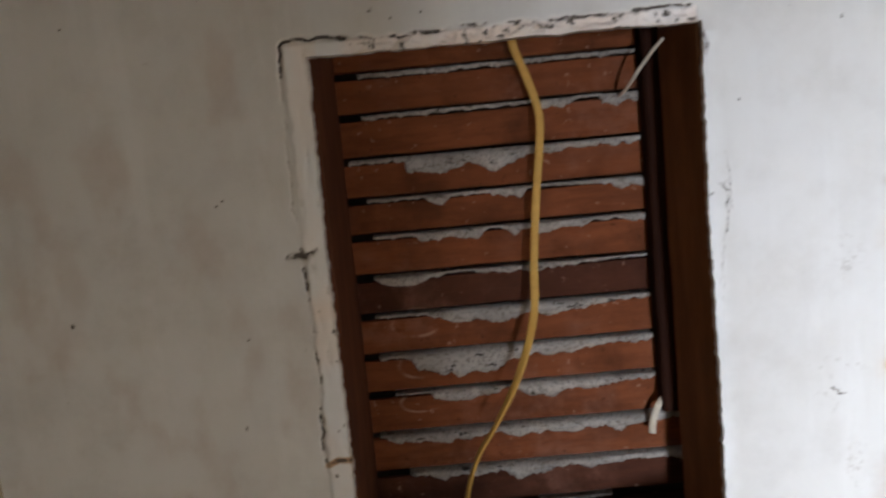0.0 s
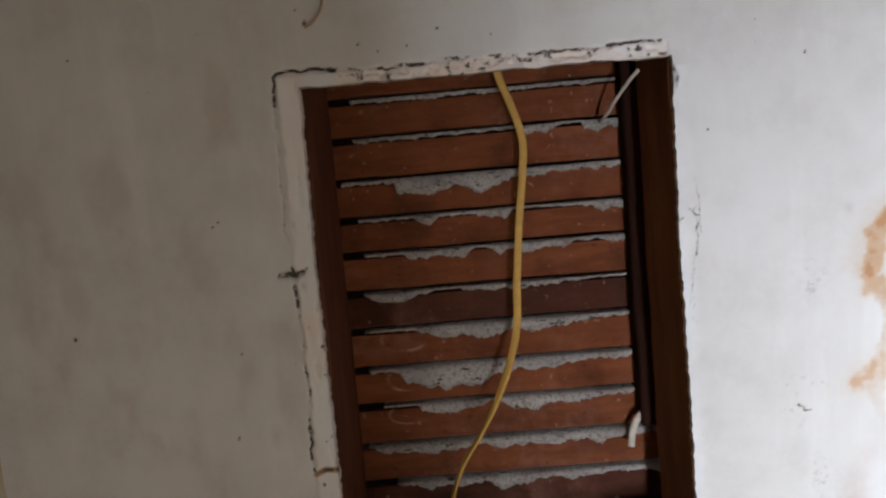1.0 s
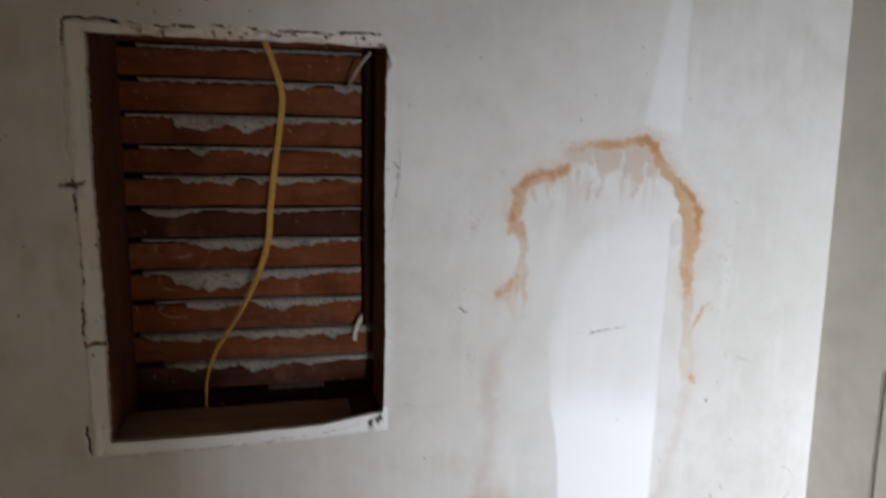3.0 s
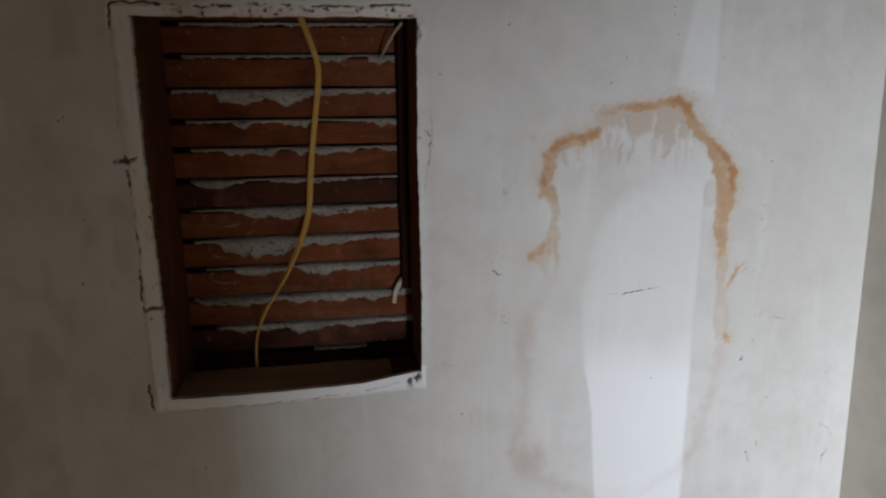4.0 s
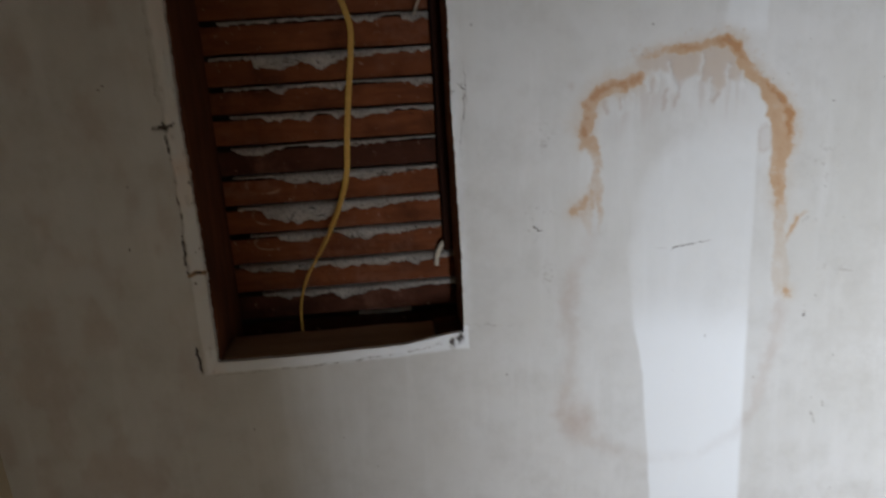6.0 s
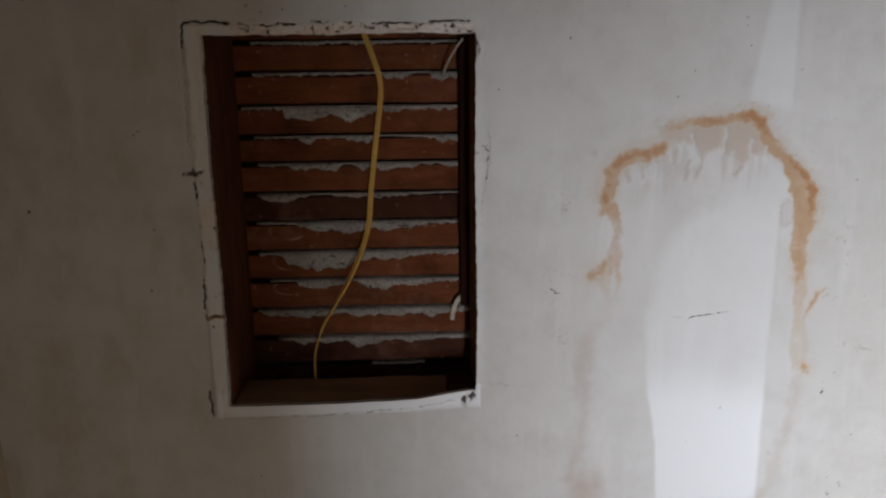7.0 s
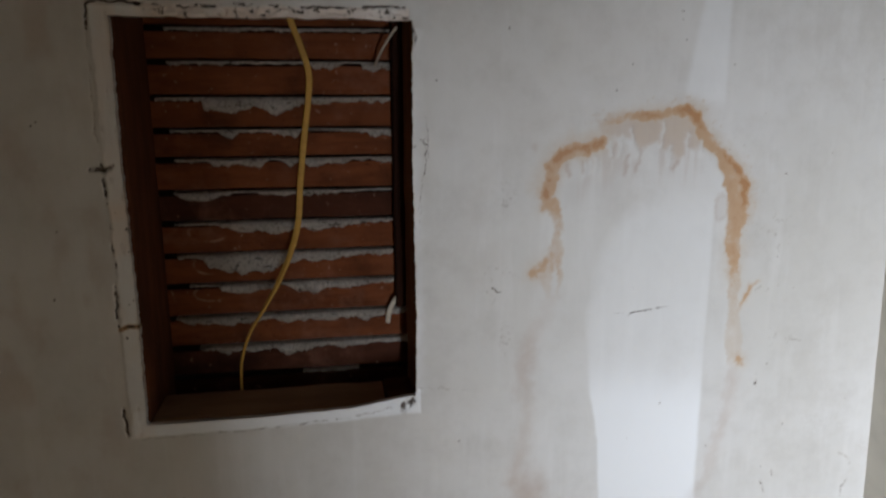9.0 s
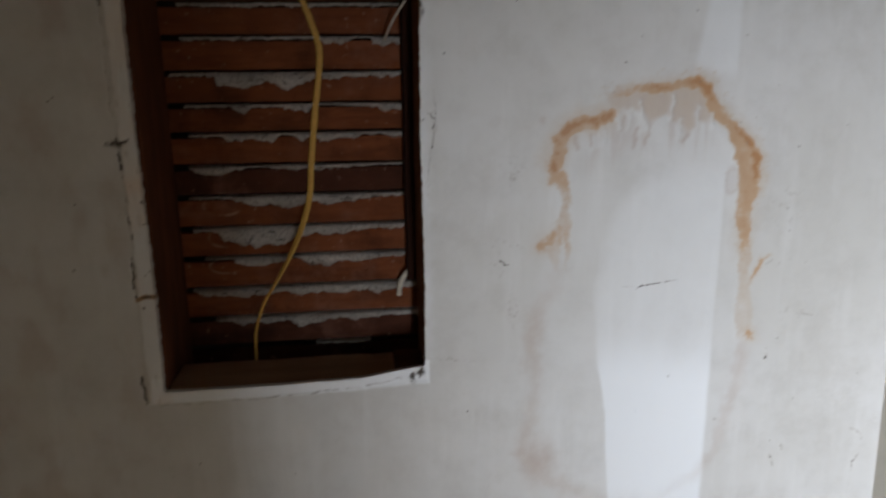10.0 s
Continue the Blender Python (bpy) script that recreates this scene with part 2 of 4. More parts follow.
def timber(x0, x1, y0, y1, z0, z1, axis, rough=0.0012, cuts=26, seed=0):
    """A rough-sawn length of timber with uneven, slightly rounded edges along axis."""
    bm = bmesh.new()
    lo, hi = Vector((x0, y0, z0)), Vector((x1, y1, z1))
    a, b = [i for i in range(3) if i != axis]
    r = min(hi[a] - lo[a], hi[b] - lo[b]) * 0.12
    prof = [(0, r), (r * 0.4, r * 0.4), (r, 0)]
    ring = []
    for sa, sb, pts in ((0, 0, prof), (1, 0, prof[::-1]), (1, 1, prof), (0, 1, prof[::-1])):
        for pa, pb in pts:
            ring.append((lo[a] + pa if not sa else hi[a] - pa, lo[b] + pb if not sb else hi[b] - pb))
    rows = []
    for k in range(cuts + 1):
        s = lo[axis] + (hi[axis] - lo[axis]) * k / cuts
        row = []
        for i, (pa, pb) in enumerate(ring):
            co = Vector((0, 0, 0))
            co[axis], co[a], co[b] = s, pa, pb
            w = noise.noise_vector(Vector((co.x * 14 + seed * 7.1, co.y * 14 + i // 3, co.z * 14 + seed)))
            w2 = noise.noise_vector(Vector((co.x * 60 + seed * 3.1, co.y * 60 + i, co.z * 60)))
            co[a] += rough * (w.x + 0.4 * w2.x)
            co[b] += rough * (w.y + 0.4 * w2.y)
            row.append(bm.verts.new(co))
        rows.append(row)
    n = len(ring)
    for p, q in zip(rows, rows[1:]):
        for i in range(n):
            bm.faces.new((p[i], p[(i + 1) % n], q[(i + 1) % n], q[i]))
    bm.faces.new(rows[0])
    bm.faces.new(rows[-1])
    return bm


def spline(points, steps):
    """Smooth points through a few control points (Catmull-Rom)."""
    p = [Vector(q) for q in points]
    p = [2 * p[0] - p[1]] + p + [2 * p[-1] - p[-2]]
    out = []
    for i in range(1, len(p) - 2):
        for k in range(steps):
            t = k / steps
            out.append(0.5 * (2 * p[i] + (p[i + 1] - p[i - 1]) * t
                              + (2 * p[i - 1] - 5 * p[i] + 4 * p[i + 1] - p[i + 2]) * t * t
                              + (3 * p[i] - p[i - 1] - 3 * p[i + 1] + p[i + 2]) * t ** 3))
    return out + [p[-2]]


def sweep(points, half_w, half_t, turn=lambda u: 0.0, sides=12, power=0.6, taper=lambda u: 1.0):
    """A flattened round section swept along points; turn gives its twist in degrees, 0 = broad side to the room."""
    bm = bmesh.new()
    rings, n = [], len(points)
    for i, c in enumerate(points):
        u = i / (n - 1)
        d = (points[min(i + 1, n - 1)] - points[max(i - 1, 0)]).normalized()
        side = d.cross(Vector((0, -1, 0)))
        side = side.normalized() if side.length > 1e-4 else Vector((1, 0, 0))
        side = Matrix.Rotation(radians(turn(u)), 3, d) @ side
        up = d.cross(side).normalized()
        ring = []
        for k in range(sides):
            a = 2 * math.pi * k / sides
            ca, sa = math.cos(a), math.sin(a)
            w = half_w * taper(u) * math.copysign(abs(ca) ** power, ca)
            h = half_t * taper(u) * math.copysign(abs(sa) ** power, sa)
            ring.append(bm.verts.new(c + side * w + up * h))
        rings.append(ring)
    for p, q in zip(rings, rings[1:]):
        for k in range(sides):
            bm.faces.new((p[k], p[(k + 1) % sides], q[(k + 1) % sides], q[k]))
    bm.faces.new(rings[0])
    bm.faces.new(rings[-1])
    return bm


# ---- value noise on arrays ----
def hashed(ix, iy, seed):
    h = np.sin(ix * 127.1 + iy * 311.7 + seed * 74.7) * 43758.5453
    return h - np.floor(h)


def vnoise(x, y, seed=0):
    ix, iy = np.floor(x), np.floor(y)
    fx, fy = x - ix, y - iy
    fx, fy = fx * fx * (3 - 2 * fx), fy * fy * (3 - 2 * fy)
    a = hashed(ix, iy, seed) * (1 - fx) + hashed(ix + 1, iy, seed) * fx
    b = hashed(ix, iy + 1, seed) * (1 - fx) + hashed(ix + 1, iy + 1, seed) * fx
    return a * (1 - fy) + b * fy


def fbm(x, y, seed=0, octaves=4):
    total, amp, norm = 0, 1.0, 0
    for o in range(octaves):
        total = total + amp * vnoise(x * 2 ** o, y * 2 ** o, seed + o)
        norm += amp
        amp *= 0.5
    return total / norm


def smooth(e0, e1, v):
    t = np.clip((v - e0) / (e1 - e0), 0, 1)
    return t * t * (3 - 2 * t)


def along(px, pz, pts):
    """Distance to a polyline of (x, z, weight), and the weight at the nearest point."""
    best, weight = np.full(px.shape, 9.0), np.zeros(px.shape)
    for (ax, az, aw), (bx, bz, bw) in zip(pts, pts[1:]):
        dx, dz = bx - ax, bz - az
        t = np.clip(((px - ax) * dx + (pz - az) * dz) / (dx * dx + dz * dz + 1e-12), 0, 1)
        d = np.hypot(px - ax - t * dx, pz - az - t * dz)
        w = aw + (bw - aw) * t
        weight = np.where(d < best, w, weight)
        best = np.minimum(best, d)
    return best, weight


def within(px, pz, pts, soft):
    """1 inside a closed outline of (x, z), falling to 0 over soft on either side of it."""
    inside, loop = np.zeros(px.shape, bool), pts + pts[:1]
    for (ax, az), (bx, bz) in zip(loop, loop[1:]):
        if az != bz:
            inside ^= ((az > pz) != (bz > pz)) & (px < (bx - ax) * (pz - az) / (bz - az) + ax)
    d, _ = along(px, pz, [(x, z, 1) for x, z in loop])
    return smooth(-soft, soft, np.where(inside, d, -d))


# ---- main wall with its opening ----
OX0, OX1, OZ0, OZ1 = -0.003, 0.365, 1.019, 1.550
BOX_X, BOX_Z, BOX_R = 0.169, 1.722, 0.049
PLASTER = 0.007


def lines(*runs):
    """Grid lines from (start, end, step) runs that share their ends."""
    out = []
    for a, b, step in runs:
        k = max(1, round((b - a) / step))
        out += [a + (b - a) * i / k for i in range(k)]
    return np.array(out + [runs[-1][1]])


def build_wall():
    xs = lines((-0.56, -0.36, 0.01), (-0.36, -0.06, 0.0032), (-0.06, OX0, 0.0014), (OX0, OX1, 0.0022), (OX1, 0.42, 0.0014), (0.42, 0.96, 0.0024), (0.96, 1.32, 0.0036))
    zs = lines((0, 0.66, 0.11), (0.66, 0.97, 0.003), (0.97, OZ0, 0.0014), (OZ0, 1.132, 0.0024), (1.132, 1.152, 0.0008), (1.152, OZ1, 0.0022), (OZ1, 1.60, 0.0013), (1.60, 1.80, 0.0028), (1.80, 2.6, 0.1))
    i0, i1 = int(np.argmin(abs(xs - OX0))), int(np.argmin(abs(xs - OX1)))
    j0, j1 = int(np.argmin(abs(zs - OZ0))), int(np.argmin(abs(zs - OZ1)))
    X, Z = np.meshgrid(xs, zs)
    # uneven cut edge
    ragx = (fbm(Z * 210, X * 0 + 3, 5) - 0.5) * 0.0036 + (fbm(Z * 16, X * 0 + 7, 15, 2) - 0.5) * 0.0036
    ragz = (fbm(X * 60, Z * 0 + 9, 8) - 0.5) * 0.004
    nx = np.exp(-np.minimum(abs(X - OX0), abs(X - OX1)) / 0.006)
    nz = np.exp(-np.minimum(abs(Z - OZ0), abs(Z - OZ1)) / 0.006)
    inx = smooth(OZ0 - 0.02, OZ0 + 0.005, Z) * (1 - smooth(OZ1 - 0.005, OZ1 + 0.02, Z))
    inz = smooth(OX0 - 0.02, OX0 + 0.005, X) * (1 - smooth(OX1 - 0.005, OX1 + 0.02, X))
    PX = X + ragx * nx * inx
    PZ = Z + ragz * nz * inz * (1 - 0.6 * (Z < 1.2))
    lift = 0.013 * smooth(0.26, 0.362, X) * np.exp(-abs(Z - OZ0) / 0.02) * (1 - smooth(0.362, 0.40, X))
    PZ = PZ + lift + 0.003 * smooth(0.1, 0.3, X) * np.exp(-abs(Z - OZ0) / 0.02) * (1 - smooth(0.362, 0.42, X))
    Y = (fbm(X * 7, Z * 7, 2) - 0.5) * 0.004 + (fbm(X * 40, Z * 40, 3) - 0.5) * 0.0008
    stain, whiter, dirt, peach, wash = (np.zeros_like(X) for _ in range(5))

    # joint round the patched frame of the opening: broken dark gaps
    wob = (fbm(X * 90, Z * 90, 21) - 0.5) * 0.006
    wob2 = (fbm(X * 90 + 50, Z * 90, 22) - 0.5) * 0.006
    def gap(pts, width, depth, broken, seed):
        nonlocal Y, dirt
        d, w = along(X + wob, Z + wob2, pts)
        on = smooth(broken - 0.08, broken + 0.08, fbm(X * 75, Z * 75, seed, 3)) if broken > 0 else 1.0
        g = smooth(width, width * 0.35, d) * on * w
        Y = Y + depth * g
        dirt = np.maximum(dirt, g)
    gap([(-0.029, 1.535, 0.8), (-0.028, 1.562, 1), (-0.023, 1.567, 1), (0.028, 1.5655, 0.9)], 0.0020, 0.004, 0, 31)
    gap([(0.028, 1.5655, 1), (0.095, 1.563, 1), (0.15, 1.566, 1), (0.233, 1.5635, 1)], 0.0030, 0.003, 0.50, 32)
    gap([(0.225, 1.564, 0.8), (0.29, 1.564, 1), (0.356, 1.566, 1)], 0.0019, 0.003, 0.30, 33)
    gap([(-0.030, 1.53, 0.35), (-0.031, 1.40, 0.4)], 0.0016, 0.002, 0.42, 34)
    gap([(-0.028, 1.372, 0.9), (-0.027, 1.33, 0.75), (-0.024, 1.245, 0.75), (-0.029, 1.17, 0.9), (-0.026, 1.142, 0.8)], 0.0022, 0.003, 0.59, 35)
    gap([(-0.042, 1.366, 0.7), (-0.028, 1.364, 1), (-0.014, 1.367, 0.7)], 0.0046, 0.003, 0.40, 36)
    gap([(-0.033, 1.043, 0.8), (-0.029, 1.004, 1)], 0.0024, 0.004, 0.25, 37)
    gap([(-0.012, 0.998, 0.35), (0.08, 1.0, 0.45), (0.142, 1.001, 0.5), (0.274, 1.007, 0.45), (0.35, 1.011, 0.42)], 0.0015, 0.002, 0.34, 38)
    gap([(0.345, 1.008, 1), (0.360, 1.014, 1), (0.357, 1.018, 1)], 0.0075, 0.004, 0.38, 39)
    # hair cracks and splits at the other edge
    gap([(0.366, 1.388, 0.6), (0.375, 1.395, 0.6), (0.383, 1.400, 0.4)], 0.0012, 0.002, 0.3, 41)
    gap([(0.381, 1.43, 0.3), (0.386, 1.405, 0.55), (0.384, 1.37, 0.5), (0.376, 1.33, 0.4), (0.372, 1.27, 0.25)], 0.0010, 0.001, 0.42, 42)
    gap([(0.365, 1.54, 0.9), (0.369, 1.53, 0.9), (0.366, 1.52, 0.6)], 0.003, 0.003, 0.45, 43)
    for pts, width in (([(0.681, 1.1365, 0.5), (0.688, 1.1415, 0.95), (0.71, 1.1440, 0.8), (0.735, 1.1475, 0.5), (0.748, 1.149, 0.05)], 0.0013),
                       ([(0.655, 1.1425, 0.05), (0.668, 1.1410, 0.5), (0.676, 1.141, 0.25)], 0.0011)):
        d, w = along(X, Z, pts)
        g = smooth(width, width * 0.3, d) * w
        Y, dirt = Y + 0.001 * g, np.maximum(dirt, g)
    gap([(0.37, 1.04, 0.35), (0.40, 1.043, 0.4), (0.44, 1.038, 0.2)], 0.0018, 0.001, 0.35, 45)

    # band of filler round the opening
    band = (X > -0.026) & (X < OX1 + 0.004) & (Z > 1.004) & (Z < 1.562)
    band_left = smooth(-0.027, -0.022, X + wob) * (X < OX0 + 0.01) * (Z > 1.0) * (Z < 1.565)
    band_top = smooth(1.566, 1.561, Z + wob) * (Z > OZ1 - 0.01) * (X > -0.024) * (X < 0.362)
    band_low = smooth(1.0, 1.004, Z + wob * 0.5) * (Z < OZ0 + 0.02) * (X > -0.02) * (X < 0.372)
    whiter = np.maximum.reduce([whiter, 0.5 * band_left, 0.5 * band_top, 0.85 * band_low])
    Y = Y - 0.0012 * np.maximum.reduce([band_left, band_top, band_low]) * band
    crumb = smooth(0.45, 0.7, fbm(X * 120, Z * 120, 51, 3))
    rough_top = band_top * smooth(0.02, 0.05, X)
    Y = Y + 0.0034 * crumb * rough_top
    peach = np.maximum(peach, rough_top * (0.35 + 0.5 * fbm(X * 30, Z * 30, 52)))
    dirt = np.maximum(dirt, 0.62 * rough_top * smooth(0.57, 0.68, fbm(X * 150, Z * 170, 53, 3)))
    peach = np.maximum(peach, band_left * np.maximum(0.5 * smooth(0.03, 0.0, abs(Z - 1.31)), 0.30 * smooth(0.42, 0.7, fbm(X * 22, Z * 14, 57, 3))))
    ridge = smooth(0.52, 0.8, fbm(X * 170, Z * 34, 55, 3)) * band_left
    Y = Y + 0.0006 * ridge
    dirt = np.maximum(dirt, 0.30 * ridge * smooth(0.5, 0.7, fbm(X * 60, Z * 60, 56, 2)))
    right_lip = smooth(0.385, 0.368, X + wob * 2) * (X > OX1 - 0.01) * (Z > 1.03) * (Z < 1.54)
    whiter = np.maximum(whiter, 0.5 * right_lip * fbm(X * 30, Z * 20, 54))
    # red-brown smear crossing the band, its shadow darkened in through dirt
    d, w = along(X, Z, [(-0.026, 1.155, 0.6), (-0.015, 1.160, 1), (-0.004, 1.159, 0.9)])
    smear = smooth(0.004, 0.0015, d) * w
    stain = np.maximum(stain, 1.1 * smear)
    dirt = np.maximum(dirt, 0.58 * smear)

    # arched water stain
    wx = X + (fbm(X * 38, Z * 38, 61) - 0.5) * 0.020 + (fbm(X * 130, Z * 130, 63, 3) - 0.5) * 0.009
    wz = Z + (fbm(X * 38, Z * 38, 62) - 0.5) * 0.020 + (fbm(X * 130, Z * 130, 64, 3) - 0.5) * 0.009
    sx = X + (fbm(X * 55, Z * 55, 61) - 0.5) * 0.011 + (fbm(X * 190, Z * 190, 63, 3) - 0.5) * 0.006
    sz = Z + (fbm(X * 55, Z * 55, 62) - 0.5) * 0.011 + (fbm(X * 190, Z * 190, 64, 3) - 0.5) * 0.006
    patchy = 0.75 + 0.5 * fbm(X * 70, Z * 40, 65)

    # tan body of the two arms
    arm_r = [(0.770, 1.431), (0.784, 1.410), (0.806, 1.390), (0.823, 1.365), (0.843, 1.349), (0.853, 1.326), (0.856, 1.304), (0.855, 1.254), (0.852, 1.204),
             (0.860, 1.174), (0.857, 1.141), (0.865, 1.107), (0.872, 1.061), (0.868, 1.038), (0.848, 1.039), (0.839, 1.097), (0.841, 1.153), (0.837, 1.197),
             (0.826, 1.230), (0.828, 1.285), (0.826, 1.314), (0.816, 1.336), (0.806, 1.365), (0.791, 1.378), (0.777, 1.380), (0.765, 1.402)]
    fade_r = np.interp(Z, [1.04, 1.06, 1.10, 1.17, 1.21, 1.27, 1.32], [0.0, 0.24, 0.24, 0.31, 0.48, 0.58, 0.58])
    stain = np.maximum(stain, within(sx, sz, arm_r, 0.0035) * fade_r * patchy)
    arm_l = [(0.629, 1.392), (0.598, 1.389), (0.570, 1.381), (0.551, 1.356), (0.540, 1.322), (0.547, 1.302), (0.560, 1.285), (0.564, 1.263), (0.558, 1.241),
             (0.534, 1.220), (0.525, 1.201), (0.543, 1.195), (0.552, 1.166), (0.562, 1.170), (0.561, 1.203), (0.567, 1.217), (0.572, 1.161), (0.579, 1.199),
             (0.577, 1.248), (0.576, 1.278), (0.572, 1.309), (0.560, 1.316), (0.568, 1.343), (0.573, 1.362), (0.608, 1.373), (0.625, 1.383)]
    fade_l = np.interp(Z, [1.16, 1.19, 1.21, 1.24, 1.28, 1.31, 1.34], [0.10, 0.24, 0.38, 0.36, 0.36, 0.52, 0.58])
    stain = np.maximum(stain, within(sx, sz, arm_l, 0.0035) * fade_l * patchy)
    # greyer wash under the crest, ending in runs
    crest = [(0.623, 1.418), (0.637, 1.427), (0.666, 1.424), (0.765, 1.434), (0.778, 1.399), (0.780, 1.379), (0.760, 1.378), (0.741, 1.365), (0.727, 1.381),
             (0.710, 1.389), (0.684, 1.384), (0.675, 1.395), (0.626, 1.397)]
    wash = within(sx, sz, crest, 0.0075) * (0.45 + 0.75 * fbm(X * 95, Z * 14, 68, 3))
    stain = np.maximum(stain, 0.24 * patchy * within(sx, sz, crest, 0.0065))
    length = 0.022 + 0.075 * fbm(X * 70, X * 0, 72, 3) ** 1.6
    run_top = 1.385 - 0.45 * np.maximum(0, 0.635 - X) - 0.10 * np.maximum(0, X - 0.70)
    veil = smooth(0.575, 0.60, X) * smooth(0.80, 0.76, X) * smooth(run_top + 0.012, run_top, Z) * smooth(run_top - length - 0.02, run_top - 0.3 * length, Z)
    wash = np.maximum(wash, veil * (0.10 + 0.38 * smooth(0.40, 0.68, fbm(X * 110, Z * 8, 71, 3))))
    haze = np.exp(-((X - 0.655) / 0.05) ** 2 - ((Z - 1.345) / 0.022) ** 2)
    wash = np.maximum(wash, 0.22 * haze * fbm(X * 40, Z * 12, 74))
    # darker rims: crest, shoulders and outer edges
    rims = (([(0.629, 1.417, 0.35), (0.659, 1.424, 0.5), (0.698, 1.428, 0.72), (0.736, 1.432, 0.88), (0.755, 1.436, 1.15), (0.768, 1.428, 1.1), (0.776, 1.412, 0.7)], 0.0075),
            ([(0.776, 1.412, 0.7), (0.792, 1.392, 0.72), (0.814, 1.377, 0.72), (0.835, 1.353, 1.0), (0.849, 1.326, 1.1), (0.853, 1.304, 1.0), (0.853, 1.281, 0.9), (0.848, 1.262, 0.55)], 0.0065),
            ([(0.627, 1.389, 0.85), (0.608, 1.382, 1.15), (0.588, 1.385, 0.9), (0.571, 1.376, 0.85), (0.556, 1.355, 0.85), (0.549, 1.334, 0.95), (0.550, 1.316, 0.8), (0.549, 1.303, 0.45)], 0.0085),
            ([(0.846, 1.255, 0.5), (0.843, 1.235, 0.72), (0.840, 1.215, 0.6), (0.846, 1.19, 0.4)], 0.010),
            ([(0.560, 1.235, 0.45), (0.548, 1.216, 0.62), (0.535, 1.207, 0.6)], 0.009),
            ([(0.858, 1.135, 0.25), (0.868, 1.155, 0.5), (0.877, 1.175, 0.58), (0.888, 1.178, 0.2)], 0.0035),
            ([(0.862, 1.070, 0.3), (0.867, 1.060, 0.8), (0.870, 1.050, 0.6)], 0.0055))
    for k, (pts, half) in enumerate(rims):
        d, w = along(sx, sz, pts)
        core = np.exp(-(d / (1.15 * half)) ** 2) * (0.50 + 1.0 * fbm(X * 75, Z * 75, 66 + k))
        stain = np.maximum(stain, w * np.maximum(core, 0.34 * np.exp(-(d / (half * 2.8)) ** 2)))
    # faint greyish tide lines down both sides and across the foot
    low_l = [(0.565, 1.17, 0.5), (0.552, 1.14, 0.5), (0.537, 1.116, 0.6), (0.522, 1.07, 0.7), (0.527, 1.0, 0.5), (0.524, 0.93, 0.55), (0.512, 0.885, 0.8), (0.544, 0.842, 0.75), (0.61, 0.799, 0.38), (0.732, 0.786, 0.22)]
    low_r = [(0.855, 1.04, 0.6), (0.853, 1.0, 0.6), (0.843, 0.93, 0.6), (0.823, 0.854, 0.55), (0.797, 0.815, 0.35), (0.732, 0.786, 0.22)]
    for pts, half in ((low_l, 0.016), (low_r, 0.014)):
        d, w = along(wx, wz, pts)
        wash = np.maximum(wash, 0.75 * w * np.exp(-(d / half) ** 2) * patchy)
        stain = np.maximum(stain, 0.13 * w * np.exp(-(d / half) ** 2))
    wash = np.maximum(wash, 0.85 * np.exp(-((wx - 0.535) / 0.028) ** 2 - ((wz - 0.868) / 0.042) ** 2) * patchy)
    oval = np.hypot((sx - 0.817) / 0.0115, (sz - 1.296) / 0.021)
    wash = np.maximum(wash, 0.35 * smooth(1.1, 0.8, oval) + 0.3 * smooth(0.3, 0.05, abs(oval - 1)))
    # raised pale sags of paint, the shade on their flanks painted as wash
    sags = ([(0.672, 1.409), (0.676, 1.388), (0.682, 1.369)], [(0.718, 1.417), (0.719, 1.386)], [(0.732, 1.384), (0.731, 1.359)], [(0.776, 1.391), (0.777, 1.373)], [(0.755, 1.402), (0.755, 1.381)],
            [(0.611, 1.367), (0.614, 1.349)], [(0.605, 1.361), (0.605, 1.346)], [(0.619, 1.370), (0.622, 1.352)], [(0.639, 1.391), (0.642, 1.373)], [(0.655, 1.391), (0.655, 1.373)])
    flanks = ([(0.686, 1.388), (0.685, 1.366), (0.680, 1.351)], [(0.647, 1.389), (0.643, 1.370)], [(0.669, 1.374), (0.665, 1.348)], [(0.742, 1.364), (0.735, 1.355)], [(0.599, 1.364), (0.602, 1.352)], [(0.580, 1.364), (0.582, 1.349)])
    for run in flanks:
        d, _ = along(sx, sz, [(x, z, 1) for x, z in run])
        wash = np.maximum(wash, 0.8 * np.exp(-(d / 0.0042) ** 2))
    for run in sags:
        d, _ = along(sx, Z, [(x, z, 1) for x, z in run])
        g = np.exp(-(d / 0.0036) ** 2)
        wash, stain, whiter = wash * (1 - 0.65 * g), stain * (1 - 0.65 * g), np.maximum(whiter, 0.14 * g)
        Y = Y - 0.0012 * g
    # small rusty spatters outside the rim and dark specks on it
    dall, _ = along(X, Z, rims[0][0] + rims[1][0])
    spat = smooth(0.74, 0.80, fbm(X * 170, Z * 170, 75, 2)) * np.exp(-(dall / 0.025) ** 2)
    stain = np.maximum(stain, 0.45 * spat)
    for fx, fz, rr in ((0.835, 1.350, 0.0034), (0.757, 1.435, 0.003), (0.632, 1.421, 0.0022), (0.619, 1.431, 0.0016), (0.825, 1.380, 0.0022), (0.843, 1.384, 0.0016)):
        dirt = np.maximum(dirt, 0.5 * smooth(rr, rr * 0.3, np.hypot((X + wob - fx) * 0.8, Z + wob2 - fz)))
    # mottled wash darkening the left side of the wall
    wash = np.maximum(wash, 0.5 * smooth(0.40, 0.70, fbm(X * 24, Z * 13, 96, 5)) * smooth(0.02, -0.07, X))
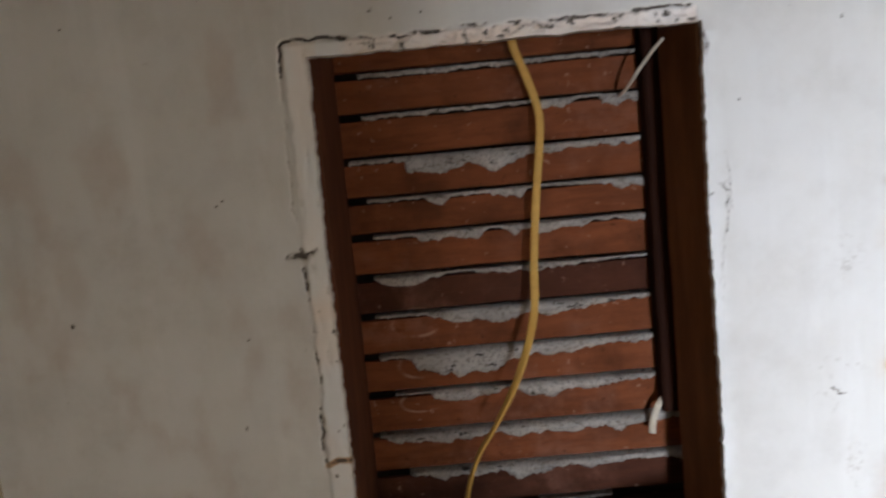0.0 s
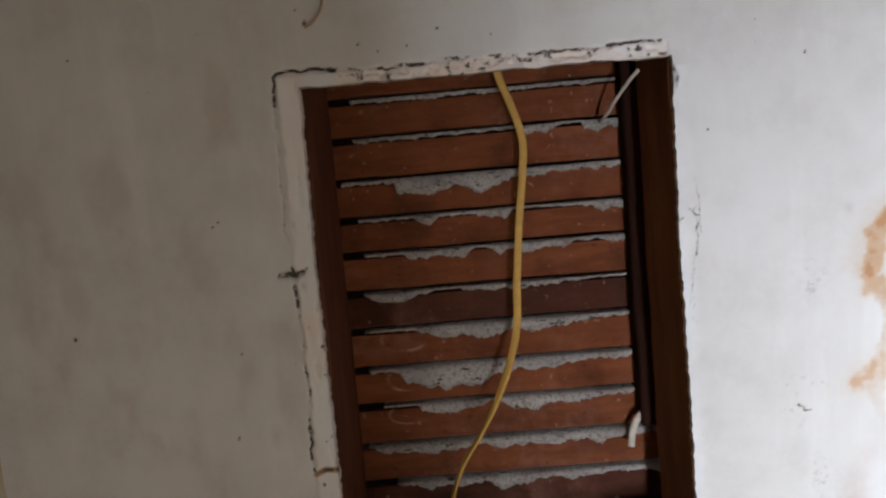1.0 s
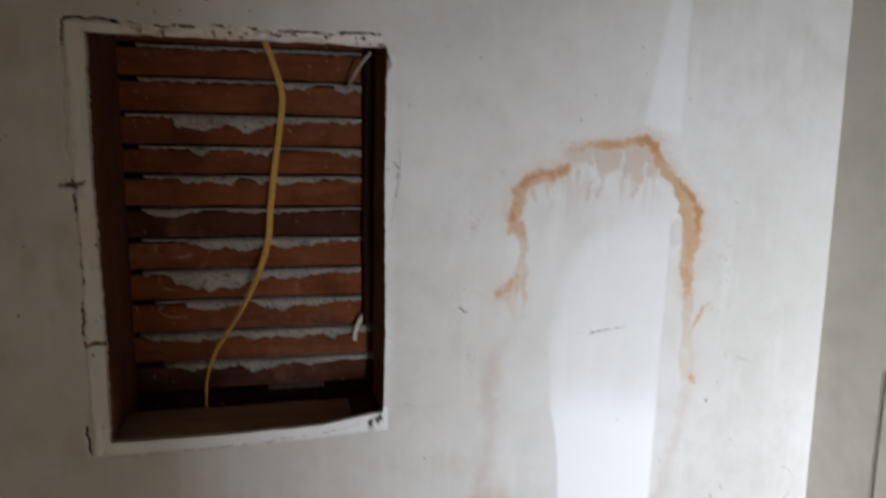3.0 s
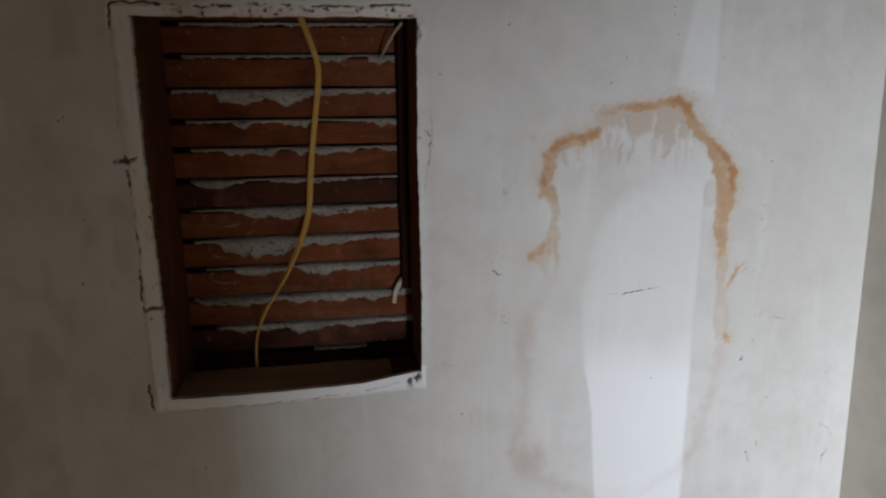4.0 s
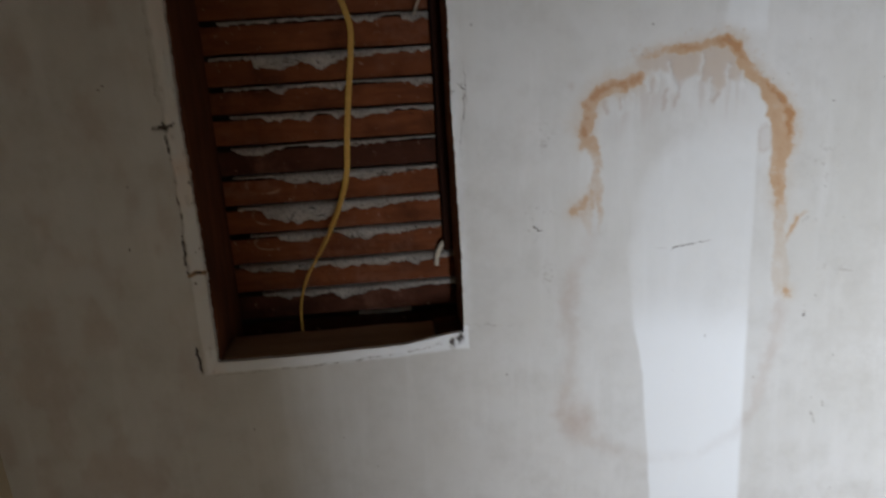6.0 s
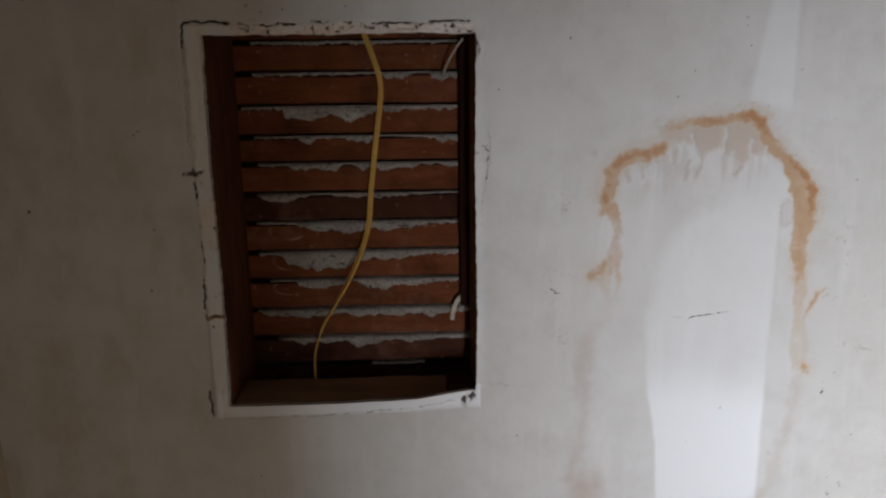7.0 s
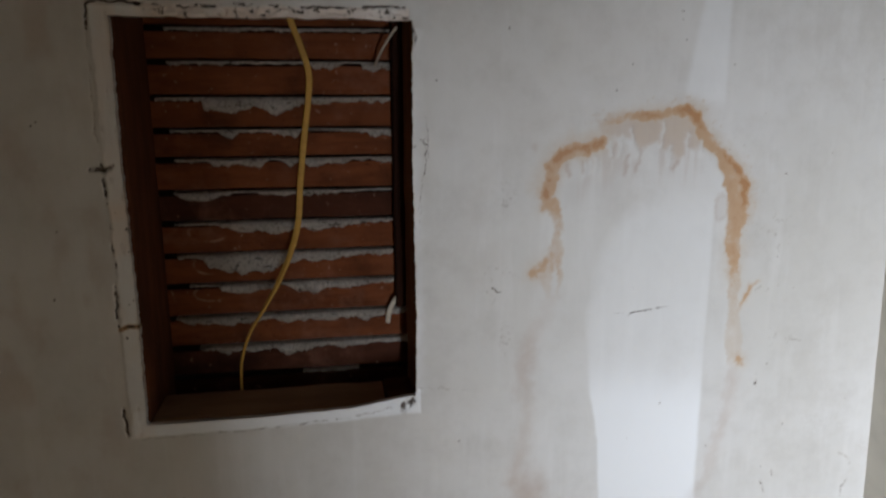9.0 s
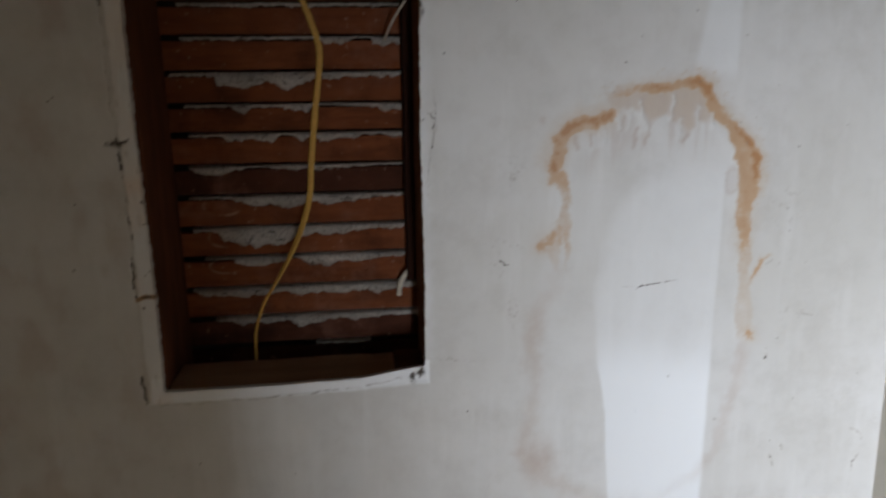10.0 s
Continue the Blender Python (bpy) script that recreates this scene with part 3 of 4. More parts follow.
    wash = np.maximum(wash, 0.5 * np.exp(-((wx - 0.529) / 0.008) ** 2 - ((wz - 1.389) / 0.012) ** 2))

    # slightly whiter inside the arch, whitest panel in its middle, streak above
    inside = (1 - smooth(-0.012, 0.012, abs(wx - 0.695) - np.interp(Z, [0.79, 0.83, 0.9, 1.0, 1.1, 1.2, 1.3, 1.36, 1.41], [0.03, 0.10, 0.15, 0.165, 0.165, 0.15, 0.145, 0.11, 0.06]))) * smooth(0.775, 0.80, wz) * smooth(1.43, 1.41, wz)
    whiter = np.maximum(whiter, 0.14 * inside)
    edge = np.interp(Z, [0.7, 0.80, 0.94, 1.037, 1.145, 1.238, 1.317, 1.34], [0.657, 0.652, 0.640, 0.622, 0.617, 0.632, 0.68, 0.72])
    soft = np.interp(Z, [1.0, 1.1, 1.25], [0.003, 0.010, 0.03])
    w3 = (fbm(X * 12, Z * 12, 77) - 0.5) * 0.012
    panel = smooth(-soft, soft, X + w3 - edge) * smooth(0.812, 0.803, X + w3 * 0.5) * smooth(1.36, 1.27, Z)
    whiter = np.maximum(whiter, panel * (0.42 + 0.5 * smooth(1.08, 0.98, Z + (fbm(X * 9, Z * 4, 78) - 0.5) * 0.06)))
    upper = smooth(-0.006, 0.006, X - np.interp(Z, [1.42, 1.58, 1.75], [0.742, 0.770, 0.79])) * smooth(0.814, 0.806, X + w3 * 0.3) * smooth(1.43, 1.46, Z)
    whiter = np.maximum(whiter, 0.42 * upper)

    # board outline, screw holes and tear round the lamp box
    def faint(pts, width, amount, depth=0.0006):
        nonlocal Y, dirt, stain
        d, w = along(X + wob * 0.5, Z + wob2 * 0.5, pts)
        g = smooth(width, width * 0.2, d) * w
        Y = Y + depth * g
        stain = np.maximum(stain, amount * g)
        dirt = np.maximum(dirt, 0.10 * amount * g)
    faint([(-0.092, 1.80, 1), (-0.091, 1.653, 1)], 0.0028, 0.9)
    faint([(-0.082, 1.78, 0.7), (-0.081, 1.662, 1), (0.10, 1.660, 0.7), (0.25, 1.658, 0.5), (0.426, 1.654, 0.6), (0.428, 1.78, 0.5)], 0.003, 0.45)
    faint([(-0.026, 1.78, 0.8), (-0.024, 1.668, 0.5)], 0.0022, 0.5)
    plate = smooth(-0.083, -0.079, X) * smooth(0.428, 0.424, X) * smooth(1.656, 1.662, Z) * smooth(1.80, 1.79, Z)
    Y = Y - 0.001 * plate
    stain = np.maximum(stain, 0.26 * smooth(0.014, 0.0, abs(Z - 1.653)) * smooth(-0.1, 0.0, X) * smooth(0.33, 0.2, X))
    whiter = np.maximum(whiter, 0.25 * plate)
    for hx, hz, r, a in ((0.073, 1.718, 0.007, 1), (0.280, 1.718, 0.007, 1), (0.014, 1.682, 0.004, 0.7), (0.018, 1.676, 0.003, 0.8), (0.302, 1.679, 0.004, 0.7), (0.330, 1.712, 0.003, 0.5)):
        d = np.hypot(X + wob * 1.2 - hx, Z + wob2 * 1.2 - hz)
        g = smooth(r, r * 0.4, d) * a
        dirt, Y = np.maximum(dirt, g), Y + 0.003 * g
    tear = smooth(0.026, 0.022, np.hypot(X + wob - 0.171, Z + wob2 - 1.656))
    peach = np.maximum(peach, 0.62 * tear)
    Y = Y + 0.0012 * tear
    scab = smooth(0.022, 0.017, np.hypot(wx - 0.226, wz - 1.668))
    whiter, Y = np.maximum(whiter, 0.7 * scab), Y + 0.001 * scab

    # flecks, scuffs and nicks
    gap([(0.473, 1.188, 0.7), (0.482, 1.183, 0.8), (0.488, 1.181, 0.6)], 0.0018, 0.001, 0, 47)
    gap([(0.481, 1.174, 0.3), (0.474, 1.164, 0.3)], 0.0018, 0.0006, 0, 48)
    gap([(0.941, 1.086, 0.25), (0.961, 1.083, 0.4), (0.981, 1.080, 0.2)], 0.0026, 0.0006, 0.35, 49)
    gap([(1.058, 0.882, 0.3), (1.074, 0.875, 0.5), (1.083, 0.862, 0.4)], 0.0036, 0.0008, 0.4, 56)
    gap([(1.080, 0.834, 0.5), (1.072, 0.819, 0.5), (1.071, 0.805, 0.3)], 0.0032, 0.0008, 0.3, 57)
    gap([(0.923, 0.846, 0.5), (0.930, 0.826, 0.45)], 0.0034, 0.001, 0.35, 58)
    gap([(0.941, 0.860, 0.5), (0.944, 0.853, 0.5)], 0.003, 0.001, 0, 59)
    gap([(0.897, 1.030, 0.5), (0.900, 1.010, 0.3)], 0.0028, 0.0008, 0.3, 60)
    gap([(0.373, 1.399, 0.5), (0.383, 1.391, 0.6), (0.380, 1.352, 0.5), (0.370, 1.298, 0.3)], 0.0014, 0.001, 0.3, 61)
    rng = np.random.RandomState(7)
    flecks = [(-0.258, 1.316, 3.4), (-0.229, 1.596, 2), (-0.154, 1.558, 2), (-0.103, 1.42, 2), (-0.103, 1.201, 2.6), (-0.087, 1.289, 2), (0.0, 1.625, 2.4),
              (0.010, 1.612, 3), (0.139, 1.597, 2.4), (0.192, 1.586, 2), (0.061, 1.588, 2.2), (0.079, 1.579, 2), (0.106, 1.583, 2), (0.646, 1.463, 2.4), (0.427, 0.958, 2.2),
              (0.952, 0.944, 2.4), (0.896, 1.015, 3), (0.82, 1.497, 2), (0.739, 1.568, 2), (0.494, 1.542, 2)]
    for _ in range(60):
        fx, fz, r = rng.uniform(-0.35, 1.05), rng.uniform(0.75, 1.66), rng.uniform(0.8, 1.5)
        if not (0.58 < fx < 0.83 and fz < 1.42):
            flecks.append((fx, fz, r))
    flecks += [(-0.013, 1.370, 2.4), (-0.003, 1.289, 3.4), (-0.001, 1.283, 3), (-0.004, 1.26, 1.6), (-0.012, 1.19, 1.8), (-0.006, 1.196, 1.8), (-0.019, 1.143, 2.6), (-0.025, 1.322, 2.2), (-0.018, 1.31, 1.6)]
    for fx, fz, r in flecks:
        near = (abs(X - fx) < 0.012) & (abs(Z - fz) < 0.012)
        d = np.hypot(X + wob - fx, (Z + wob2 - fz) * 0.8)
        g = np.where(near, smooth(r * 0.0011, r * 0.0003, d), 0) * 0.72
        dirt = np.maximum(dirt, g)
    for cx, cz, sx, sz, dens, seed in ((0.492, 1.317, 0.02, 0.03, 0.60, 81), (0.482, 1.21, 0.03, 0.012, 0.60, 82), (0.495, 1.11, 0.012, 0.03, 0.56, 83), (0.91, 1.25, 0.03, 0.04, 0.62, 84),
                                       (0.93, 1.09, 0.03, 0.02, 0.62, 85), (0.90, 1.17, 0.03, 0.01, 0.58, 88), (0.475, 1.185, 0.02, 0.008, 0.55, 89)):
        zone = np.exp(-((X - cx) / sx) ** 2 - ((Z - cz) / sz) ** 2)
        dirt = np.maximum(dirt, 0.36 * zone * smooth(dens, dens + 0.1, fbm(X * 190, Z * 190, seed, 2)))
    grime = 0.16 * smooth(0.5, 0.75, fbm(X * 9, Z * 9, 91, 5)) * smooth(0.85, 1.05, X) * smooth(1.15, 0.9, Z)
    dirt = np.maximum(dirt, grime)

    # faces
    nzv, nxv = X.shape
    verts = np.stack([PX, Y, PZ], -1).reshape(-1, 3)
    jj, ii = np.mgrid[0:nzv - 1, 0:nxv - 1]
    cx, cz = (xs[ii] + xs[ii + 1]) / 2, (zs[jj] + zs[jj + 1]) / 2
    keep = ~((ii >= i0) & (ii < i1) & (jj >= j0) & (jj < j1))
    keep &= np.hypot(cx - BOX_X, cz - BOX_Z) > BOX_R + 0.004 * (fbm(cx * 60, cz * 60, 95) - 0.3)
    a = (jj * nxv + ii)[keep]
    quads = np.stack([a, a + 1, a + nxv + 1, a + nxv], -1)
    # cut faces of the plaster round the opening
    loop = [j0 * nxv + i for i in range(i0, i1)] + [j * nxv + i1 for j in range(j0, j1)] + [j1 * nxv + i for i in range(i1, i0, -1)] + [j * nxv + i0 for j in range(j1, j0, -1)]
    base = len(verts)
    back = verts[loop].copy()
    back[:, 1] = PLASTER
    verts = np.concatenate([verts, back])
    k = np.arange(len(loop))
    nxt = (k + 1) % len(loop)
    la = np.array(loop)
    quads = np.concatenate([quads, np.stack([la[k], base + k, base + nxt, la[nxt]], -1)])
    me = bpy.data.meshes.new("wall_north")
    me.from_pydata(verts.tolist(), [], quads.tolist())
    for name, arr in (("stain", stain), ("whiter", whiter), ("dirt", dirt), ("peach", peach), ("wash", wash)):
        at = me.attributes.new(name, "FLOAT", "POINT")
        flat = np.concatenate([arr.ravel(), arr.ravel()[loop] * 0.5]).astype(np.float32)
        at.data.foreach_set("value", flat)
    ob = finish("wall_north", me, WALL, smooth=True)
    return tagged(ob, "old off-white plastered wall with brown arched water stain and cut opening", "wall", kind="structure")


wall = build_wall()

# ---- the rest of the shell ----
LEAN = 0.0349


def structure(name, bm, mat, label, category):
    return tagged(part(name, bm, mat), label, category, kind="structure")


wall_east = structure("wall_east", box(1.09, 1.19, -2.40, 0.004, 0, 2.6, shear=LEAN), SIDE, "side wall in a tan darkened to cut bounce light in shade", "wall")
structure("wall_west", box(-0.50, -0.366, -2.40, 0.004, 0, 2.6, shear=LEAN), DIM, "side wall in a tan darkened to cut bounce light", "wall")
structure("floor", box(-2.0, 3.4, -3.4, 0.30, -0.1, 0), FLOOR, "worn brown wooden floor", "floor")
structure("ceiling", box(-2.0, 3.4, -3.4, 0.30, 2.6, 2.7), CEIL, "cream painted ceiling", "ceiling")
# added cross wall, low opening shades left and top; unseen next room, small window
DX0, DX1, DH, CROSS = 0.435, 0.88, 1.212, -2.40
structure("shade_wall_a", box(-2.0, DX0, CROSS - 0.10, CROSS, 0, 2.6), DIM, "unseen wall added to shape the window light, beside its opening", "wall")
structure("shade_wall_b", box(DX1, 3.4, CROSS - 0.10, CROSS, 0, 2.6), DIM, "unseen wall added to shape the window light, beside its opening", "wall")
structure("shade_wall_c", box(DX0, DX1, CROSS - 0.10, CROSS, DH, 2.6), DIM, "unseen wall added over the low opening to shade the top", "wall")
WX0, WX1, WZ0, WZ1 = 0.18, 0.59, 0.85, 1.31
structure("wall_far_a", box(-2.0, WX0, WIN_Y - 0.12, WIN_Y, 0, 2.6), SIDE, "beige window wall", "wall")
structure("wall_far_b", box(WX1, 3.4, WIN_Y - 0.12, WIN_Y, 0, 2.6), SIDE, "beige window wall", "wall")
structure("wall_far_c", box(WX0, WX1, WIN_Y - 0.12, WIN_Y, 0, WZ0), SIDE, "beige wall below the window", "wall")
structure("wall_far_d", box(WX0, WX1, WIN_Y - 0.12, WIN_Y, WZ1, 2.6), SIDE, "beige wall over the window", "wall")
structure("wall_room_west", box(-2.1, -2.0, -3.4, CROSS, 0, 2.6), SIDE, "beige wall of the next room", "wall")
structure("wall_room_east", box(3.4, 3.5, -3.4, CROSS, 0, 2.6), SIDE, "beige wall of the next room", "wall")
win = tagged(new("window_1"), "small white window, unseen and assumed as the daylight source", "window", kind="structure")
for x0, x1, z0, z1 in ((WX0 + 0.001, WX0 + 0.025, WZ0 + 0.001, WZ1 - 0.001), (WX1 - 0.025, WX1 - 0.001, WZ0 + 0.001, WZ1 - 0.001),
                       (WX0 + 0.025, WX1 - 0.025, WZ1 - 0.025, WZ1 - 0.001), (WX0 + 0.025, WX1 - 0.025, WZ0 + 0.001, WZ0 + 0.025)):
    part("window_frame", box(x0, x1, WIN_Y - 0.11, WIN_Y - 0.06, z0, z1, 0.004), FRAME, win)

# cavity: closed by the timber, the back plaster and the floor's and ceiling's edges
LATH_Y = 0.166
backing = structure("wall_cavity_back", box(-0.56, 1.32, 0.235, 0.26, 0, 2.6), CAVITY, "plaster coloured dark for recess shade behind wooden laths with grey keys", "wall")
panel = tagged(new("wall_panel"), "beige painted flush panel set in the side wall", "panel", kind="structure")


def panel_board():
    bm = box(0, 0.012, -0.78, -0.1355, 0.30, 1.0985, 0.001)
    for v in bm.verts:
        v.co.x += 1.0875 - LEAN * (v.co.z - 1.55)
    return bm


part("board", panel_board(), SIDE, panel)
gapbm = box(0, 0.004, -0.785, -0.1325, 0.295, 1.1015)
for v in gapbm.verts:
    v.co.x += 1.0885 - LEAN * (v.co.z - 1.55)
part("joint", gapbm, JOINT, panel, "grey joint round the panel, groove shade as colour")

# ---- timber in the opening ----
stud_l = tagged(part("stud", timber(-0.050, -0.0015, PLASTER + 0.001, 0.165, 0.0, 2.6, 2, 0.0015, 120, 1), STUD), "dark brown rough-sawn wall stud with worn edge", "stud", "wall studs", "structure")
stud_r = tagged(part("stud", timber(0.3655, 0.412, PLASTER + 0.001, 0.134, 0.0, 2.6, 2, 0.0015, 120, 2), STUD_LIFTED), "brown rough-sawn wall stud, colour lightened for bounce light", "stud", "wall studs", "structure")
batten = tagged(part("batten", timber(0.350, 0.395, 0.1355, 0.165, 1.128, 2.6, 2, 0.0012, 60, 3), STUD_SHADE), "timber batten behind the stud, coloured near black for shade", "batten", kind="structure")
tagged(part("blocking", timber(-0.001, 0.322, PLASTER + 0.002, 0.108, 0.965, 1.0185, 0, 0.0018, 60, 4), BLOCK), "dusty brown timber block across the bottom of the cavity", "wood block", kind="structure")
tagged(part("blocking", timber(0.324, 0.364, PLASTER + 0.002, 0.098, 0.975, 1.027, 0, 0.003, 20, 5), STUD), "short dark broken wood offcut beside the block", "wood block", kind="structure")
tagged(part("header", timber(-0.001, 0.364, PLASTER + 0.002, 0.080, 1.575, 1.66, 0, 0.0015, 50, 6), STUD), "dark timber header over the opening", "wood block", kind="structure")

# ---- laths and plaster keys ----
GAPS = [1.558, 1.510, 1.4585, 1.411, 1.367, 1.3175, 1.27, 1.220, 1.1715, 1.120, 1.070, 1.021]


def lath(z0, z1, mat, seed):
    bm = timber(-0.049, 0.46, LATH_Y, LATH_Y + 0.008, z0, z1, 0, 0.0011, 44, seed)
    return part("lath", bm, mat, backing)


def key(z_top, drops, seed):
    """Plaster squeezed through one gap: drops are (share of the width, hang in mm); negative hang leaves the gap open."""
    n = 230
    bm = bmesh.new()
    rows = []
    us, hs = [d[0] for d in drops], [d[1] for d in drops]
    for i in range(n + 1):
        u = i / n
        x = 0.004 + 0.345 * u if drops[-1][0] <= 1 else 0.004 + 0.40 * u
        h = float(np.interp(u + 0.006 * noise.noise(Vector((x * 60, seed * 2.3, 4))), us, hs)) * 0.001
        h = h * (0.9 + 0.25 * noise.noise(Vector((x * 55, seed * 1.9, 11)))) if h > 0.001 else h
        jag = noise.fractal(Vector((x * 120, seed * 3.7, 0)), 0.7, 2.0, 5) * 0.0028
        h = h + jag * min(1.0, max(h, 0) / 0.008) if h > 0.001 else h
        nodule = noise.noise(Vector((x * 40, seed * 9.1, 2)))
        out = 0.004 + 0.5 * min(0.012, max(h, 0)) * (0.7 + 0.6 * nodule)
        top = z_top + 0.0005 * noise.noise(Vector((x * 150, seed, 7)))
        gap_low = z_top - 0.0072
        row = []
        if h <= 0.001:
            prof = [(0.176, top), (0.177, top - 0.002), (0.177, top - 0.004), (0.177, top - 0.005), (0.177, gap_low), (0.178, gap_low), (0.178, gap_low)]
        else:
            low = top - max(h, 0.004)
            prof = [(0.176, top - 0.0006), (LATH_Y - out * 0.35, top - 0.0018), (LATH_Y - out * 0.8, top - 0.25 * (top - low)), (LATH_Y - out, top - 0.5 * (top - low)),
                    (LATH_Y - out * 0.85, top - 0.8 * (top - low)), (LATH_Y - out * 0.45, low), (LATH_Y + 0.003, low + 0.0006)]
        for k, (y, z) in enumerate(prof):
            bumpy = noise.noise(Vector((x * 260, z * 260, seed))) * 0.0024 + noise.noise(Vector((x * 100, z * 100, seed + 5))) * 0.0020
            row.append(bm.verts.new((x, y - (bumpy if 0 < k < 6 and h > 0.001 else 0), z)))
        rows.append(row)
    for i, (p, q) in enumerate(zip(rows, rows[1:])):
        if float(np.interp(i / n, us, hs)) <= 1 or float(np.interp((i + 1) / n, us, hs)) <= 1:
            continue
        for k in range(6):
            bm.faces.new((p[k], p[k + 1], q[k + 1], q[k]))
    bmesh.ops.delete(bm, geom=[v for v in bm.verts if not v.link_faces], context="VERTS")
    return part("plaster_key", bm, KEY, backing, smooth=True)


edges_z = [1.60] + GAPS + [0.97]
for i, (hi, lo) in enumerate(zip(edges_z, edges_z[1:])):
    lath(lo + 0.0024, hi - 0.0075, LATH_DARK if i in (6, 11, 12) else LATH, 20 + i)
lath(1.602, 1.64, LATH, 50)

key(GAPS[0], [(0, -1), (0.05, -1), (0.06, 7), (0.5, 7), (1, 7)], 1)
key(GAPS[1], [(0, -1), (0.05, -1), (0.06, 8), (0.12, 7), (0.65, 5), (0.66, 11), (0.75, 12), (0.80, 6), (0.81, 3), (0.87, 3), (0.88, 15), (0.93, 17), (1, 13)], 2)
key(GAPS[2], [(0, 8), (0.19, 7), (0.20, 24), (0.23, 27), (0.32, 27), (0.40, 18), (0.45, 22), (0.5, 30), (0.55, 24), (0.62, 13), (0.7, 13), (0.8, 11), (1, 10)], 3)
key(GAPS[3], [(0, -1), (0.04, -1), (0.05, 6), (0.25, 6), (0.28, 15), (0.31, 19), (0.34, 8), (0.45, 6), (0.53, 13), (0.58, 13), (0.60, 7), (0.7, 5), (0.85, 8), (0.9, 12), (0.93, 19), (0.96, 13), (1, 15)], 4)
key(GAPS[4], [(0, -1), (0.05, -1), (0.06, 6), (0.2, 6), (0.22, 12), (0.28, 14), (0.33, 10), (0.38, 18), (0.42, 17), (0.46, 6), (0.5, 4), (0.54, 16), (0.57, 14), (0.6, 8), (0.63, 18), (0.68, 14), (0.74, 10), (0.78, 14), (0.82, 6), (0.9, 7), (0.96, 14), (1, 10)], 5)
key(GAPS[5], [(0, -1), (0.04, -1), (0.05, 5), (0.08, 12), (0.12, 18), (0.2, 16), (0.27, 8), (0.3, 4), (0.38, 3), (0.42, 9), (0.5, 10), (0.56, 9), (0.6, 10), (0.7, 10), (0.78, 6), (0.9, 5), (1, 5)], 6)
key(GAPS[6], [(0, -1), (0.03, -1), (0.04, 5), (0.1, 6), (0.2, 5), (0.25, 10), (0.3, 18), (0.35, 19), (0.4, 16), (0.45, 23), (0.5, 22), (0.55, 16), (0.6, 14), (0.65, 18), (0.72, 16), (0.8, 12), (0.9, 8), (1, 8)], 7)
key(GAPS[7], [(0, -1), (0.03, -1), (0.04, 7), (0.1, 6), (0.14, 8), (0.18, 21), (0.22, 30), (0.26, 35), (0.35, 32), (0.4, 35), (0.45, 30), (0.5, 22), (0.55, 18), (0.65, 20), (0.75, 14), (0.85, 10), (0.95, 11), (1, 7)], 8)
key(GAPS[8], [(0, -1), (0.07, -1), (0.08, 4), (0.2, 4), (0.22, 14), (0.27, 18), (0.35, 18), (0.42, 14), (0.47, 4), (0.5, 4), (0.52, 10), (0.57, 20), (0.63, 23), (0.7, 14), (0.8, 16), (0.9, 10), (1, 8)], 9)
key(GAPS[9], [(0, -1), (0.02, 6), (0.06, 13), (0.15, 15), (0.22, 19), (0.27, 16), (0.35, 10), (0.45, 18), (0.52, 14), (0.6, 18), (0.7, 14), (0.75, 20), (0.82, 14), (0.9, 10), (1.01, 14)], 10)
key(GAPS[10], [(0, -1), (0.08, -1), (0.1, 6), (0.2, 14), (0.3, 12), (0.38, 10), (0.42, 22), (0.5, 18), (0.55, 10), (0.65, 14), (0.8, 8), (0.9, 12), (1.01, 10)], 11)
key(GAPS[11], [(0, -1), (0.55, -1), (0.57, 4), (0.8, 5), (0.84, -1), (1, -1)], 12)

# ---- cables ----
cable_pts = spline([(0.196, 0.105, 1.66), (0.199, 0.122, 1.60), (0.205, 0.129, 1.565), (0.217, 0.131, 1.531), (0.2275, 0.132, 1.493), (0.2265, 0.131, 1.46), (0.216, 0.129, 1.387),
                    (0.208, 0.122, 1.32), (0.204, 0.114, 1.275), (0.193, 0.104, 1.235), (0.173, 0.095, 1.19), (0.149, 0.094, 1.148), (0.125, 0.102, 1.108), (0.110, 0.110, 1.065),
                    (0.106, 0.116, 1.03), (0.106, 0.118, 0.985), (0.108, 0.120, 0.95)], 10)
cable = part("flat_cable", sweep(cable_pts, 0.0046, 0.0021, lambda u: 6 + 74 * max(0.0, min(1.0, (u - 0.50) / 0.2)), 14, 0.62), CABLE, smooth=True)
tagged(cable, "yellow flat electrical cable hanging inside the wall cavity", "cable")

w1 = part("cut_wire", sweep(spline([(0.352, 0.070, 1.549), (0.348, 0.078, 1.544), (0.343, 0.088, 1.537), (0.334, 0.106, 1.522), (0.328, 0.126, 1.509), (0.326, 0.156, 1.503)], 8), 0.0019, 0.0016, lambda u: 20 * u, 10, 0.8), CLOTH, smooth=True)
tagged(w1, "off-white cloth covered wire stub bent out of the stud", "wire", "wire stubs")
w2 = part("cut_wire", sweep(spline([(0.356, 0.150, 1.142), (0.349, 0.145, 1.138), (0.342, 0.142, 1.128), (0.3375, 0.142, 1.113), (0.3365, 0.143, 1.101)], 8), 0.0042, 0.0028, lambda u: 30 * u, 10, 0.8), CLOTH, smooth=True)
tagged(w2, "frayed off-white cloth wire stub at the lath ends", "wire", "wire stubs")


